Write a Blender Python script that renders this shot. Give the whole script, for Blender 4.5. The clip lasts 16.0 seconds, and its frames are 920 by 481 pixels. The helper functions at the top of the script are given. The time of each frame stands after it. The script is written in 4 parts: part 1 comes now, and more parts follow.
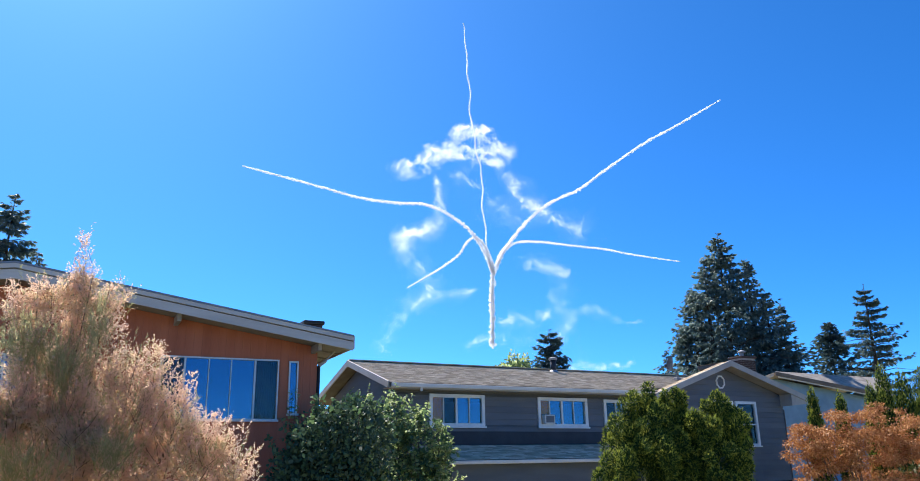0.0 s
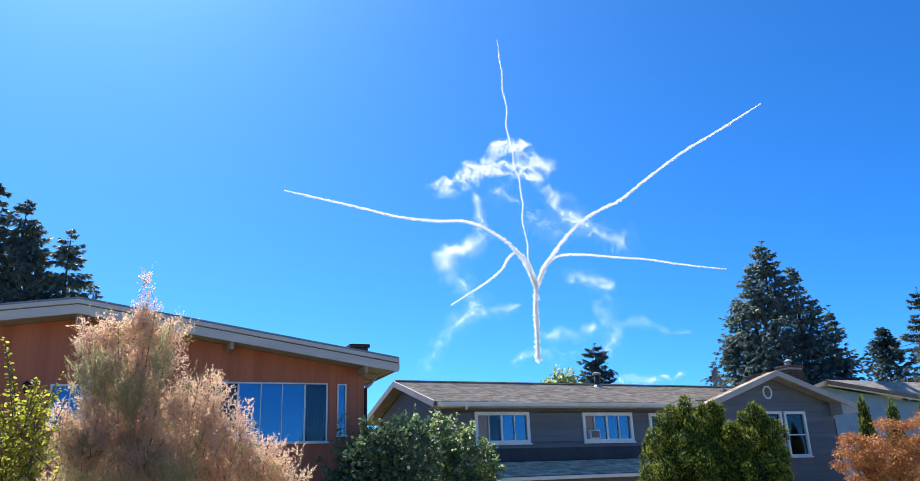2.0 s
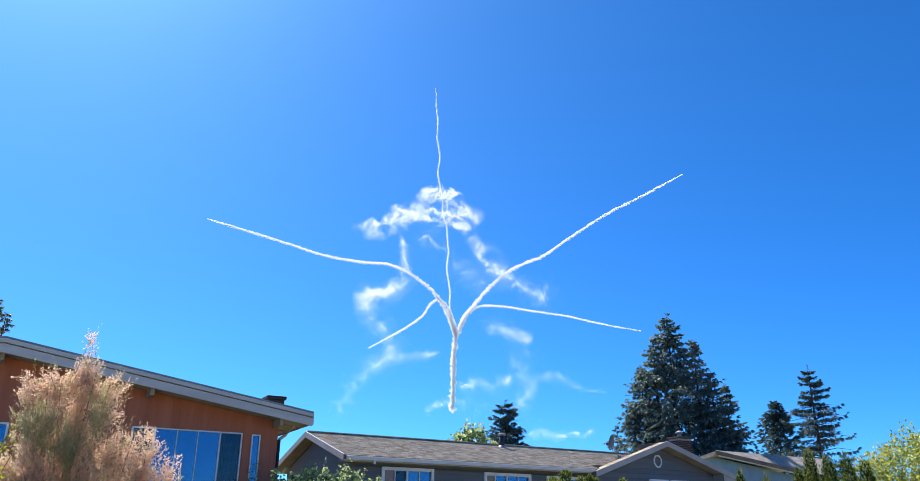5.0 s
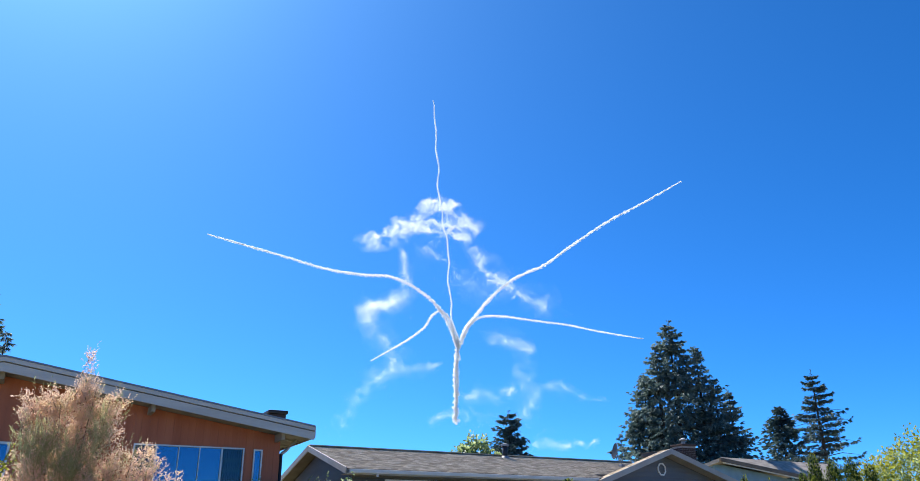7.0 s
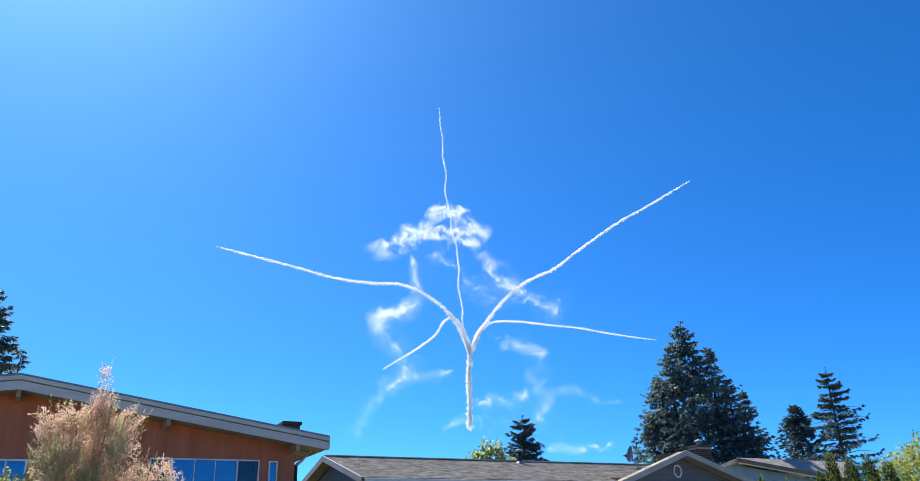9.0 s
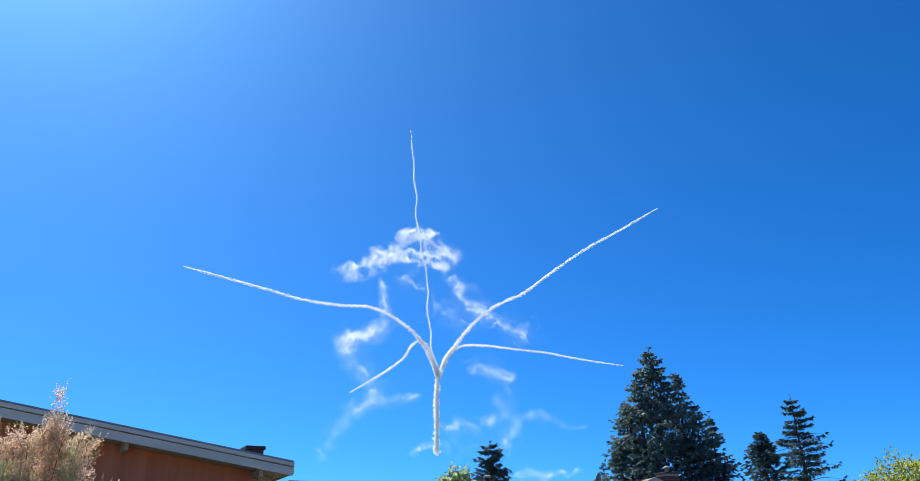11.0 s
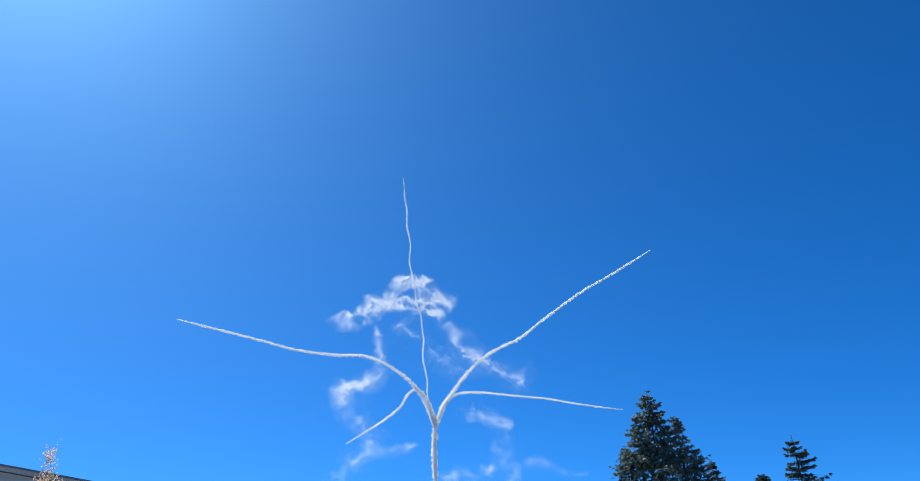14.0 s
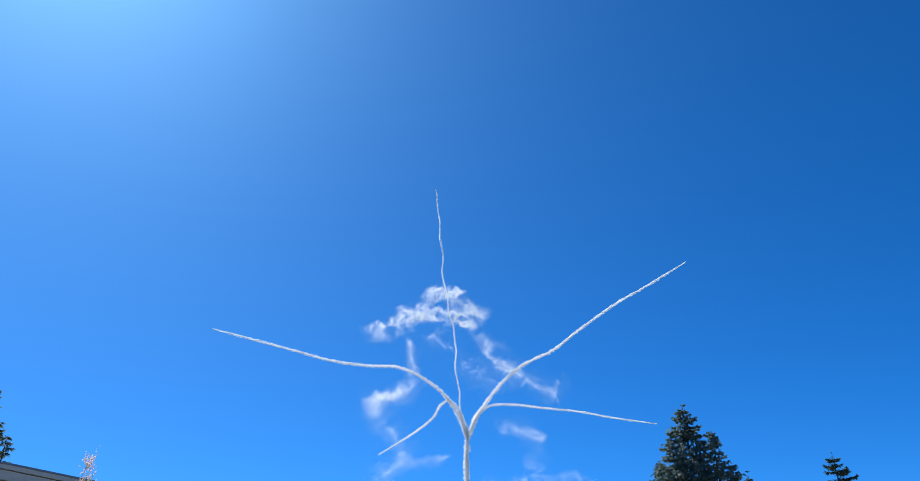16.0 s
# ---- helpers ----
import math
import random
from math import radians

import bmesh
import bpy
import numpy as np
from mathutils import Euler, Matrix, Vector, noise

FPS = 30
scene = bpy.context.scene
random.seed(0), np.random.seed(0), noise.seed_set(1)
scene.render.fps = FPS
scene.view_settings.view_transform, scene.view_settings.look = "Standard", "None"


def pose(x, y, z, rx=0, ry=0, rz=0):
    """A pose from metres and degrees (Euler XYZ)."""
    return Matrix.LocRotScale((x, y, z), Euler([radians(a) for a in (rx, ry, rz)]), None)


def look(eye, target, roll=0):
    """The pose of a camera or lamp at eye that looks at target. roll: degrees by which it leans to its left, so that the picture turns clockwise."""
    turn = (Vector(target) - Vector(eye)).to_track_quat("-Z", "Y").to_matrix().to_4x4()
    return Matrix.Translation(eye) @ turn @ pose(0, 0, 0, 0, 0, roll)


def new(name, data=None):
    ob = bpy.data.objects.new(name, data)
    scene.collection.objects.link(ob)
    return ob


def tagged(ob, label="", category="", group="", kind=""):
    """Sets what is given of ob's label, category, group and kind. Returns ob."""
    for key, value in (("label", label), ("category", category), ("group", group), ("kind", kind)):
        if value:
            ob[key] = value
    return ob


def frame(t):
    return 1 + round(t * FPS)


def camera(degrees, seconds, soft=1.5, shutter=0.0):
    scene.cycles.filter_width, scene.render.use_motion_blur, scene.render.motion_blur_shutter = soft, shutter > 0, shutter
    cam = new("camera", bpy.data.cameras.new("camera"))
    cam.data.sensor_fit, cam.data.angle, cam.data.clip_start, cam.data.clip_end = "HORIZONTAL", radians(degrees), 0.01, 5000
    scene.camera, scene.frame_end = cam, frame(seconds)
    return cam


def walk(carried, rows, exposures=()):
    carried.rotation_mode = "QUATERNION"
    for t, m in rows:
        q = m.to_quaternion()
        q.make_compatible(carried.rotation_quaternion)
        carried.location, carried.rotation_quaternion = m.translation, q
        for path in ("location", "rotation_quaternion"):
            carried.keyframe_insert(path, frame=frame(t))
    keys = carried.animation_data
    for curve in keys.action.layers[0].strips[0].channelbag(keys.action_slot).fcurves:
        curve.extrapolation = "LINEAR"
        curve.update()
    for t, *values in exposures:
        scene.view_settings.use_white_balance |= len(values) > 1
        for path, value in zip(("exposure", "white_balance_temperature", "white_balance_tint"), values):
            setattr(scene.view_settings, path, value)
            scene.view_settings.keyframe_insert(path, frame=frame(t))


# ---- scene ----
cam = camera(62.2, 16.0, 0.75)
PATH = [
    (0, (-0.058, 1.5, 1.805), (-0.038, 3.418, 2.37), -1.1),
    (0.5, (-0.036, 1.468, 1.802), (-0.013, 3.38, 2.39), -1.4),
    (1, (0.004, 1.434, 1.798), (-0.002, 3.345, 2.389), -2.0),
    (1.5, (-0.002, 1.267, 1.79), (-0.063, 3.172, 2.393), -2.4),
    (2, (0.036, 0.985, 1.789), (-0.051, 2.888, 2.398), -2.3),
    (2.5, (0.149, 0.707, 1.786), (0.041, 2.604, 2.411), -0.3),
    (3, (0.139, 0.263, 1.759), (0.045, 2.16, 2.384), -0.0),
    (3.5, (0.128, -0.029, 1.819), (0.05, 1.867, 2.449), 0.2),
    (4, (0.152, -0.32, 1.847), (0.117, 1.575, 2.485), 0.8),
    (4.5, (0.083, -0.558, 1.884), (0.156, 1.33, 2.54), 0.3),
    (5, (0.139, -0.68, 1.895), (0.25, 1.183, 2.613), 0.2),
    (5.2, (0.139, -0.604, 1.914), (0.257, 1.247, 2.662), 0.3),
    (7.5, (0.191, -0.734, 1.877), (0.297, 1.121, 2.619), -1.4),
    (8, (0.19, -0.741, 1.881), (0.292, 1.119, 2.608), -1.9),
    (8.5, (0.179, -0.728, 1.907), (0.269, 1.126, 2.651), -2.1),
    (8.7, (0.197, -0.774, 1.889), (0.279, 1.078, 2.64), -2.1),
    (11, (0.164, -0.564, 1.939), (0.329, 1.255, 2.752), -2.2),
    (11.5, (0.181, -0.584, 1.971), (0.344, 1.227, 2.803), -2.5),
    (12, (0.173, -0.585, 1.974), (0.333, 1.210, 2.839), -2.9),
    (12.5, (0.173, -0.585, 1.974), (0.328, 1.198, 2.864), -3.3),
    (13, (0.173, -0.585, 1.974), (0.336, 1.189, 2.881), -3.6),
    (13.5, (0.173, -0.585, 1.974), (0.349, 1.182, 2.892), -3.7),
    (14, (0.173, -0.585, 1.974), (0.355, 1.180, 2.895), -3.8),
    (14.5, (0.173, -0.585, 1.974), (0.349, 1.186, 2.885), -3.6),
    (15, (0.173, -0.585, 1.974), (0.313, 1.185, 2.892), -3.1),
    (15.5, (0.173, -0.585, 1.974), (0.288, 1.180, 2.905), -2.8),
    (16, (0.173, -0.585, 1.974), (0.270, 1.170, 2.925), -2.4),
]
EXPOSURE = [(0, 1.08, 6500, 10), (3.5, 1.08, 6500, 10), (5, 1.0, 6450, 10), (8, 0.9, 6300, 8), (11, 0.67, 6100, 6), (12, 0.44, 6000, 5), (13, 0.36, 6000, 5), (16, 0.36, 6000, 5)]
walk(cam, [(t, look(eye, target, roll)) for t, eye, target, roll in PATH], EXPOSURE)

# ---- world, sun ----
SUN_AZ, SUN_EL = 35.0, 52.0        # degrees to the left of +y, degrees up
world = bpy.data.worlds.new("sky")
scene.world = world
world.use_nodes = True
wn, wl = world.node_tree.nodes, world.node_tree.links
sky = wn.new("ShaderNodeTexSky")
sky.sky_type = "NISHITA"
sky.sun_disc = False
sky.sun_elevation = radians(SUN_EL)
sky.sun_rotation = radians(-SUN_AZ)
sky.air_density, sky.dust_density, sky.ozone_density, sky.altitude = 0.5, 0.6, 3.0, 100
tint = wn.new("ShaderNodeMix")
tint.data_type, tint.blend_type = "RGBA", "MULTIPLY"
tint.inputs["Factor"].default_value = 1.0
tint.inputs[7].default_value = (0.395, 0.74, 1.10, 1)      # the deep blue of the clear summer sky
vivid = wn.new("ShaderNodeHueSaturation")
vivid.inputs["Saturation"].default_value = 1.08
wl.new(sky.outputs[0], tint.inputs[6])
wl.new(tint.outputs[2], vivid.inputs["Color"])
wl.new(vivid.outputs[0], wn["Background"].inputs["Color"])
wn["Background"].inputs["Strength"].default_value = 0.12

sun = new("sun", bpy.data.lights.new("sun", "SUN"))
sun.data.energy, sun.data.angle, sun.data.color = 5.0, radians(0.53), (1.0, 0.94, 0.85)
saz, sel = radians(SUN_AZ), radians(SUN_EL)
SUN_TO = Vector((-math.sin(saz) * math.cos(sel), math.cos(saz) * math.cos(sel), math.sin(sel)))
sun.matrix_world = look(SUN_TO * 50, (0, 0, 0))


# ---- materials ----
def material(name, colours, scale=4.0, rough=0.8, bump=0.2, fine=30.0, metal=0.0, through_light=0.0,
             per_piece=0.0, per_island=False, stain=0.25, spec=0.4, stretch=(1, 1, 1), coords="Object", bump_distance=0.01):
    """A surface from two or three colours mixed by coarse and fine noise, with relief, wear and piece-to-piece variation."""
    m = bpy.data.materials.new(name)
    m.use_nodes = True
    n, l = m.node_tree.nodes, m.node_tree.links
    bsdf = n["Principled BSDF"]
    tc = n.new("ShaderNodeTexCoord")
    mp = n.new("ShaderNodeMapping")
    mp.inputs["Scale"].default_value = stretch
    l.new(tc.outputs[coords], mp.inputs["Vector"])
    coarse = n.new("ShaderNodeTexNoise")
    coarse.inputs["Scale"].default_value, coarse.inputs["Detail"].default_value = scale, 4
    grain = n.new("ShaderNodeTexNoise")
    grain.inputs["Scale"].default_value, grain.inputs["Detail"].default_value = fine, 3
    l.new(mp.outputs[0], coarse.inputs["Vector"])
    l.new(mp.outputs[0], grain.inputs["Vector"])
    add = n.new("ShaderNodeMath")
    add.operation = "MULTIPLY_ADD"
    l.new(grain.outputs["Fac"], add.inputs[0])
    add.inputs[1].default_value = stain
    l.new(coarse.outputs["Fac"], add.inputs[2])
    value = add.outputs[0]
    if per_piece:
        if per_island:
            rnd = n.new("ShaderNodeNewGeometry").outputs["Random Per Island"]
        else:
            rnd = n.new("ShaderNodeObjectInfo").outputs["Random"]
        mix = n.new("ShaderNodeMath")
        mix.operation = "MULTIPLY_ADD"
        l.new(rnd, mix.inputs[0])
        mix.inputs[1].default_value = per_piece
        l.new(value, mix.inputs[2])
        value = mix.outputs[0]
    ramp = n.new("ShaderNodeValToRGB")
    lo, hi = 0.3 + stain * 0.3, 0.65 + stain * 0.6 + per_piece
    for k, c in enumerate(colours):
        pos = lo + (hi - lo) * k / (len(colours) - 1)
        e = ramp.color_ramp.elements[k] if k < 2 else ramp.color_ramp.elements.new(min(1.0, pos / 2))
        e.position, e.color = min(1.0, pos / 2), (*c, 1)
    half = n.new("ShaderNodeMath")
    half.operation = "MULTIPLY"
    half.inputs[1].default_value = 0.5
    l.new(value, half.inputs[0])
    l.new(half.outputs[0], ramp.inputs[0])
    l.new(ramp.outputs[0], bsdf.inputs["Base Color"])
    bsdf.inputs["Roughness"].default_value, bsdf.inputs["Metallic"].default_value = rough, metal
    bsdf.inputs["Specular IOR Level"].default_value = spec
    if bump:
        b = n.new("ShaderNodeBump")
        b.inputs["Strength"].default_value, b.inputs["Distance"].default_value = bump, bump_distance
        l.new(grain.outputs["Fac"], b.inputs["Height"])
        l.new(b.outputs[0], bsdf.inputs["Normal"])
    if through_light:
        tr = n.new("ShaderNodeBsdfTranslucent")
        l.new(ramp.outputs[0], tr.inputs["Color"])
        ms = n.new("ShaderNodeMixShader")
        ms.inputs[0].default_value = through_light
        l.new(bsdf.outputs[0], ms.inputs[1])
        l.new(tr.outputs[0], ms.inputs[2])
        l.new(ms.outputs[0], n["Material Output"].inputs["Surface"])
    return m


def glass_material(name, gloss, tint, behind=(0.02, 0.025, 0.03)):
    """Window glass: a clean mirror coat of the given share over dim glass that lets the room show."""
    m = bpy.data.materials.new(name)
    m.use_nodes = True
    n, l = m.node_tree.nodes, m.node_tree.links
    shine = n.new("ShaderNodeBsdfGlossy")
    shine.inputs["Roughness"].default_value, shine.inputs["Color"].default_value = 0.02, (*tint, 1)
    clear = n.new("ShaderNodeBsdfTransparent")
    clear.inputs["Color"].default_value = (0.75, 0.8, 0.82, 1)
    wave = n.new("ShaderNodeTexNoise")
    wave.inputs["Scale"].default_value = 0.9
    b = n.new("ShaderNodeBump")
    b.inputs["Strength"].default_value, b.inputs["Distance"].default_value = 0.05, 0.02
    l.new(wave.outputs["Fac"], b.inputs["Height"])
    l.new(b.outputs[0], shine.inputs["Normal"])
    ms = n.new("ShaderNodeMixShader")
    ms.inputs[0].default_value = gloss
    l.new(clear.outputs[0], ms.inputs[1])
    l.new(shine.outputs[0], ms.inputs[2])
    l.new(ms.outputs[0], n["Material Output"].inputs["Surface"])
    return m


# lawn colour raised so that it bounces more light onto the shaded house walls
M_GRASS = material("lawn", [(0.10, 0.11, 0.04), (0.22, 0.20, 0.10), (0.34, 0.29, 0.17)], 0.4, 0.95, 0.6, 12, bump_distance=0.05)
M_CEDAR_SIDING = material("stained_cedar_boards", [(0.33, 0.10, 0.052), (0.40, 0.125, 0.066), (0.46, 0.155, 0.085)], 0.9, 0.7, 0.25, 26,
                          per_piece=0.08, stretch=(3, 3, 0.25))
M_BRICKISH = material("dark_stained_wall", [(0.26, 0.075, 0.034), (0.36, 0.11, 0.05)], 1.5, 0.8, 0.2, 25)
M_FASCIA = material("grey_painted_fascia", [(0.42, 0.40, 0.38), (0.54, 0.52, 0.50)], 1.1, 0.6, 0.12, 18, stretch=(0.4, 3, 3))
M_SOFFIT = material("beige_soffit_boards", [(0.26, 0.23, 0.205), (0.35, 0.32, 0.285)], 2.0, 0.7, 0.2, 20)
M_TAR = material("tar_and_gravel_roof", [(0.16, 0.15, 0.14), (0.30, 0.28, 0.26)], 3, 0.95, 0.6, 60)
M_METAL_EDGE = material("weathered_metal_edge", [(0.17, 0.175, 0.19), (0.26, 0.265, 0.28)], 2, 0.45, 0.1, 30, metal=0.6)
M_WHITE = material("white_painted_trim", [(0.66, 0.66, 0.64), (0.80, 0.80, 0.78)], 3, 0.45, 0.08, 40)
M_ALU = material("pale_aluminium_frame", [(0.50, 0.48, 0.46), (0.62, 0.60, 0.58)], 4, 0.4, 0.05, 40, metal=0.4)
M_GREY_SIDING = material("grey_lap_siding", [(0.098, 0.105, 0.114), (0.13, 0.138, 0.148), (0.162, 0.17, 0.178)], 1.3, 0.6, 0.2, 22,
                         per_piece=0.3, stretch=(0.5, 2, 3))
M_GREY_TRIM = material("dark_belt_board", [(0.030, 0.032, 0.036), (0.05, 0.052, 0.058)], 2, 0.7, 0.15, 22)
M_GUTTER = material("cream_gutter", [(0.55, 0.52, 0.47), (0.68, 0.65, 0.60)], 1.5, 0.45, 0.06, 20)
M_RAKE = material("cream_rake_board", [(0.33, 0.31, 0.285), (0.43, 0.41, 0.375)], 1.5, 0.6, 0.1, 20)
M_SHINGLE = material("asphalt_shingles", [(0.24, 0.18, 0.12), (0.46, 0.36, 0.25), (0.70, 0.57, 0.42)], 2.2, 0.95, 0.6, 70, per_piece=0.7, per_island=True)
M_ROOF_FAR = material("faded_shingle_roof", [(0.17, 0.145, 0.12), (0.27, 0.235, 0.20), (0.36, 0.315, 0.27)], 1.5, 0.9, 0.5, 14, stretch=(1, 1, 4))
M_UNDERLAY = material("roof_deck", [(0.10, 0.085, 0.07), (0.16, 0.14, 0.12)], 2, 0.9, 0.3, 30)
M_BRICK = material("dark_chimney_brick", [(0.036, 0.024, 0.021), (0.07, 0.045, 0.04)], 3, 0.9, 0.4, 40, per_piece=0.4)
M_MORTAR = material("mortar", [(0.22, 0.21, 0.20), (0.30, 0.29, 0.28)], 5, 0.95, 0.3, 50)
# room surfaces near black: the dimness indoors is put into their colour
M_ROOM = material("room_shade", [(0.04, 0.038, 0.036), (0.07, 0.066, 0.062)], 1, 0.9, 0.1, 10)
M_CURTAIN = material("tan_curtain", [(0.88, 0.26, 0.03), (0.95, 0.36, 0.06)], 2, 0.9, 0.2, 30, stretch=(6, 6, 0.4))
M_PLEATS = material("dark_pleated_cloth", [(0.05, 0.052, 0.058), (0.085, 0.086, 0.092)], 3, 0.9, 0.2, 30, stretch=(6, 6, 0.4))
M_DARK = material("dark_iron", [(0.015, 0.015, 0.016), (0.04, 0.04, 0.042)], 6, 0.5, 0.2, 40, metal=0.5)
M_GALV = material("galvanised_vent", [(0.22, 0.225, 0.23), (0.34, 0.345, 0.35)], 5, 0.6, 0.1, 40, metal=0.2)
# near black: the dish's shaded face is put into the colour; also the dark vent pipe
M_DISH = material("shaded_dish_and_dark_pipe", [(0.018, 0.019, 0.022), (0.03, 0.032, 0.036)], 4, 0.5, 0.05, 40)
M_BLUE_WALL = material("pale_blue_stucco", [(0.17, 0.28, 0.37), (0.23, 0.36, 0.47)], 1.5, 0.9, 0.4, 60)
M_BROWN_EDGE = material("brown_roof_edge", [(0.12, 0.085, 0.06), (0.20, 0.15, 0.11)], 2, 0.8, 0.2, 30)
M_AC = material("white_appliance_plastic", [(0.6, 0.6, 0.58), (0.7, 0.7, 0.68)], 4, 0.5, 0.03, 40)
M_BARK = material("conifer_bark", [(0.035, 0.028, 0.022), (0.08, 0.062, 0.05)], 3, 0.95, 0.7, 20, stretch=(2, 2, 0.4))
M_TWIG = material("brown_twigs", [(0.10, 0.065, 0.045), (0.18, 0.12, 0.085)], 6, 0.9, 0.3, 40)
# conifer greens lightened and blued, so that haze and glare are in the colour
M_CEDAR = material("cedar_foliage", [(0.05, 0.095, 0.10), (0.11, 0.175, 0.165), (0.27, 0.34, 0.30)], 0.5, 0.5, 0, 8, through_light=0.42, per_piece=0.6, per_island=True)
M_SPRUCE = material("spruce_foliage", [(0.033, 0.068, 0.075), (0.068, 0.118, 0.115), (0.14, 0.20, 0.18)], 0.5, 0.65, 0, 8, through_light=0.25, per_piece=0.5, per_island=True)
M_TAMARISK = material("tamarisk_plumes", [(0.66, 0.57, 0.32), (0.81, 0.63, 0.41), (0.80, 0.57, 0.45), (0.86, 0.66, 0.53)], 3.6, 0.85, 0, 9, through_light=0.68, per_piece=0.22, per_island=True)
M_TAMARISK_G = material("tamarisk_green", [(0.24, 0.28, 0.12), (0.40, 0.41, 0.20), (0.56, 0.50, 0.30)], 1.7, 0.85, 0, 9, through_light=0.6, per_piece=0.45, per_island=True)
M_YELLOW_LEAF = material("yellow_green_leaf", [(0.15, 0.19, 0.02), (0.32, 0.33, 0.035), (0.60, 0.54, 0.10)], 2.5, 0.5, 0, 20, through_light=0.65, per_piece=0.6, per_island=True)
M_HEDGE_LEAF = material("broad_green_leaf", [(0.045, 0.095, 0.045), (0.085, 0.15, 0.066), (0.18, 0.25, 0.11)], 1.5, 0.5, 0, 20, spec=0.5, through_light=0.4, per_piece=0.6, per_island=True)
# paler copy of the leaf green, with sun and sky glints in the colour
M_SUNLIT_LEAF = material("sunlit_vine_leaf", [(0.12, 0.19, 0.07), (0.30, 0.38, 0.15), (0.55, 0.60, 0.32)], 2.0, 0.45, 0, 20, spec=0.5, through_light=0.68, per_piece=0.6, per_island=True)
# inner arborvitae sprays, kept dark so the shade between clumps is in the colour
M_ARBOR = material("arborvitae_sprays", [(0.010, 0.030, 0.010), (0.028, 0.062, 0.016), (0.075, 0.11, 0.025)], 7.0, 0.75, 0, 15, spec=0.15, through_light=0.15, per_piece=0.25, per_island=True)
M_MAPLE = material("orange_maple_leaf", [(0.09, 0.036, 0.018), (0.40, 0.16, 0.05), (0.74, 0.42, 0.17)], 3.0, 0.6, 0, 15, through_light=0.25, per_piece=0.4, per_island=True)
# outer arborvitae sprays, with the yellow sunlight put into their colour
M_ARBOR_LIT = material("arborvitae_lit_tips", [(0.08, 0.13, 0.02), (0.22, 0.27, 0.04), (0.40, 0.41, 0.08)], 7.0, 0.75, 0, 15, spec=0.15, through_light=0.35, per_piece=0.25, per_island=True)
# darker copy of the leaf green, with the shade under the eave in it
M_SHADE_LEAF = material("shaded_leaf", [(0.03, 0.06, 0.042), (0.06, 0.105, 0.062), (0.12, 0.17, 0.09)], 1.5, 0.55, 0, 20, spec=0.3, through_light=0.18, per_piece=0.6, per_island=True)
M_SMOKE = material("white_smoke", [(0.92, 0.93, 0.93), (0.98, 0.98, 0.98)], 0.05, 1.0, 0, 0.2, through_light=0.75, spec=0.0)
G_BLUE = glass_material("sky_mirroring_glass", 0.14, (0.35, 0.68, 0.95))
G_DARK = glass_material("screened_dark_glass", 0.03, (0.8, 0.9, 1.0))


# ---- builders ----
def part(name, bm, mat, parent, label="", smooth=False):
    """Links a bmesh (or mesh) as one object under a thing or a part."""
    if isinstance(bm, bpy.types.Mesh):
        me = bm
    else:
        me = bpy.data.meshes.new(name)
        bm.to_mesh(me)
        bm.free()
    if mat and not me.materials:
        me.materials.append(mat)
    if smooth:
        me.shade_smooth()
    ob = new(name, me)
    ob.parent = parent
    if label:
        tagged(ob, label)
    return ob


def thing(name, m, label, category, group="", kind=""):
    ob = new(name)
    ob.matrix_world = m
    return tagged(ob, label, category, group, kind)


def add_box(bm, x0, x1, y0, y1, z0, z1):
    v = [bm.verts.new((x, y, z)) for z in (z0, z1) for y in (y0, y1) for x in (x0, x1)]
    for f in ((0, 2, 3, 1), (4, 5, 7, 6), (0, 1, 5, 4), (2, 6, 7, 3), (0, 4, 6, 2), (1, 3, 7, 5)):
        bm.faces.new([v[i] for i in f])
    return v


def box(x0, x1, y0, y1, z0, z1, bevel=0.0):
    bm = bmesh.new()
    add_box(bm, x0, x1, y0, y1, z0, z1)
    if bevel:
        bmesh.ops.bevel(bm, geom=bm.edges[:], offset=bevel, segments=2, affect="EDGES", profile=0.6)
    return bm


def add_prism(bm, outline, y0, y1):
    """A solid from an outline of (x, z) pairs, between two depths."""
    a = [bm.verts.new((x, y0, z)) for x, z in outline]
    b = [bm.verts.new((x, y1, z)) for x, z in outline]
    bm.faces.new(a)
    bm.faces.new(b[::-1])
    for i in range(len(a)):
        j = (i + 1) % len(a)
        bm.faces.new((a[j], a[i], b[i], b[j]))


def prism(outline, y0, y1):
    bm = bmesh.new()
    add_prism(bm, outline, y0, y1)
    bmesh.ops.recalc_face_normals(bm, faces=bm.faces[:])
    return bm


def add_tube(bm, points, radii, sides=7):
    rings = []
    for i, p in enumerate(points):
        p = Vector(p)
        t = (Vector(points[min(i + 1, len(points) - 1)]) - Vector(points[max(i - 1, 0)])).normalized()
        a = t.orthogonal().normalized()
        b = t.cross(a)
        rings.append([bm.verts.new(p + float(radii[i]) * (a * math.cos(k * math.tau / sides) + b * math.sin(k * math.tau / sides))) for k in range(sides)])
    for r, q in zip(rings, rings[1:]):
        for k in range(sides):
            j = (k + 1) % sides
            bm.faces.new((r[k], r[j], q[j], q[k]))
    bm.faces.new(rings[0][::-1])
    bm.faces.new(rings[-1])


def tube(points, radii, sides=7):
    bm = bmesh.new()
    add_tube(bm, points, radii, sides)
    return bm


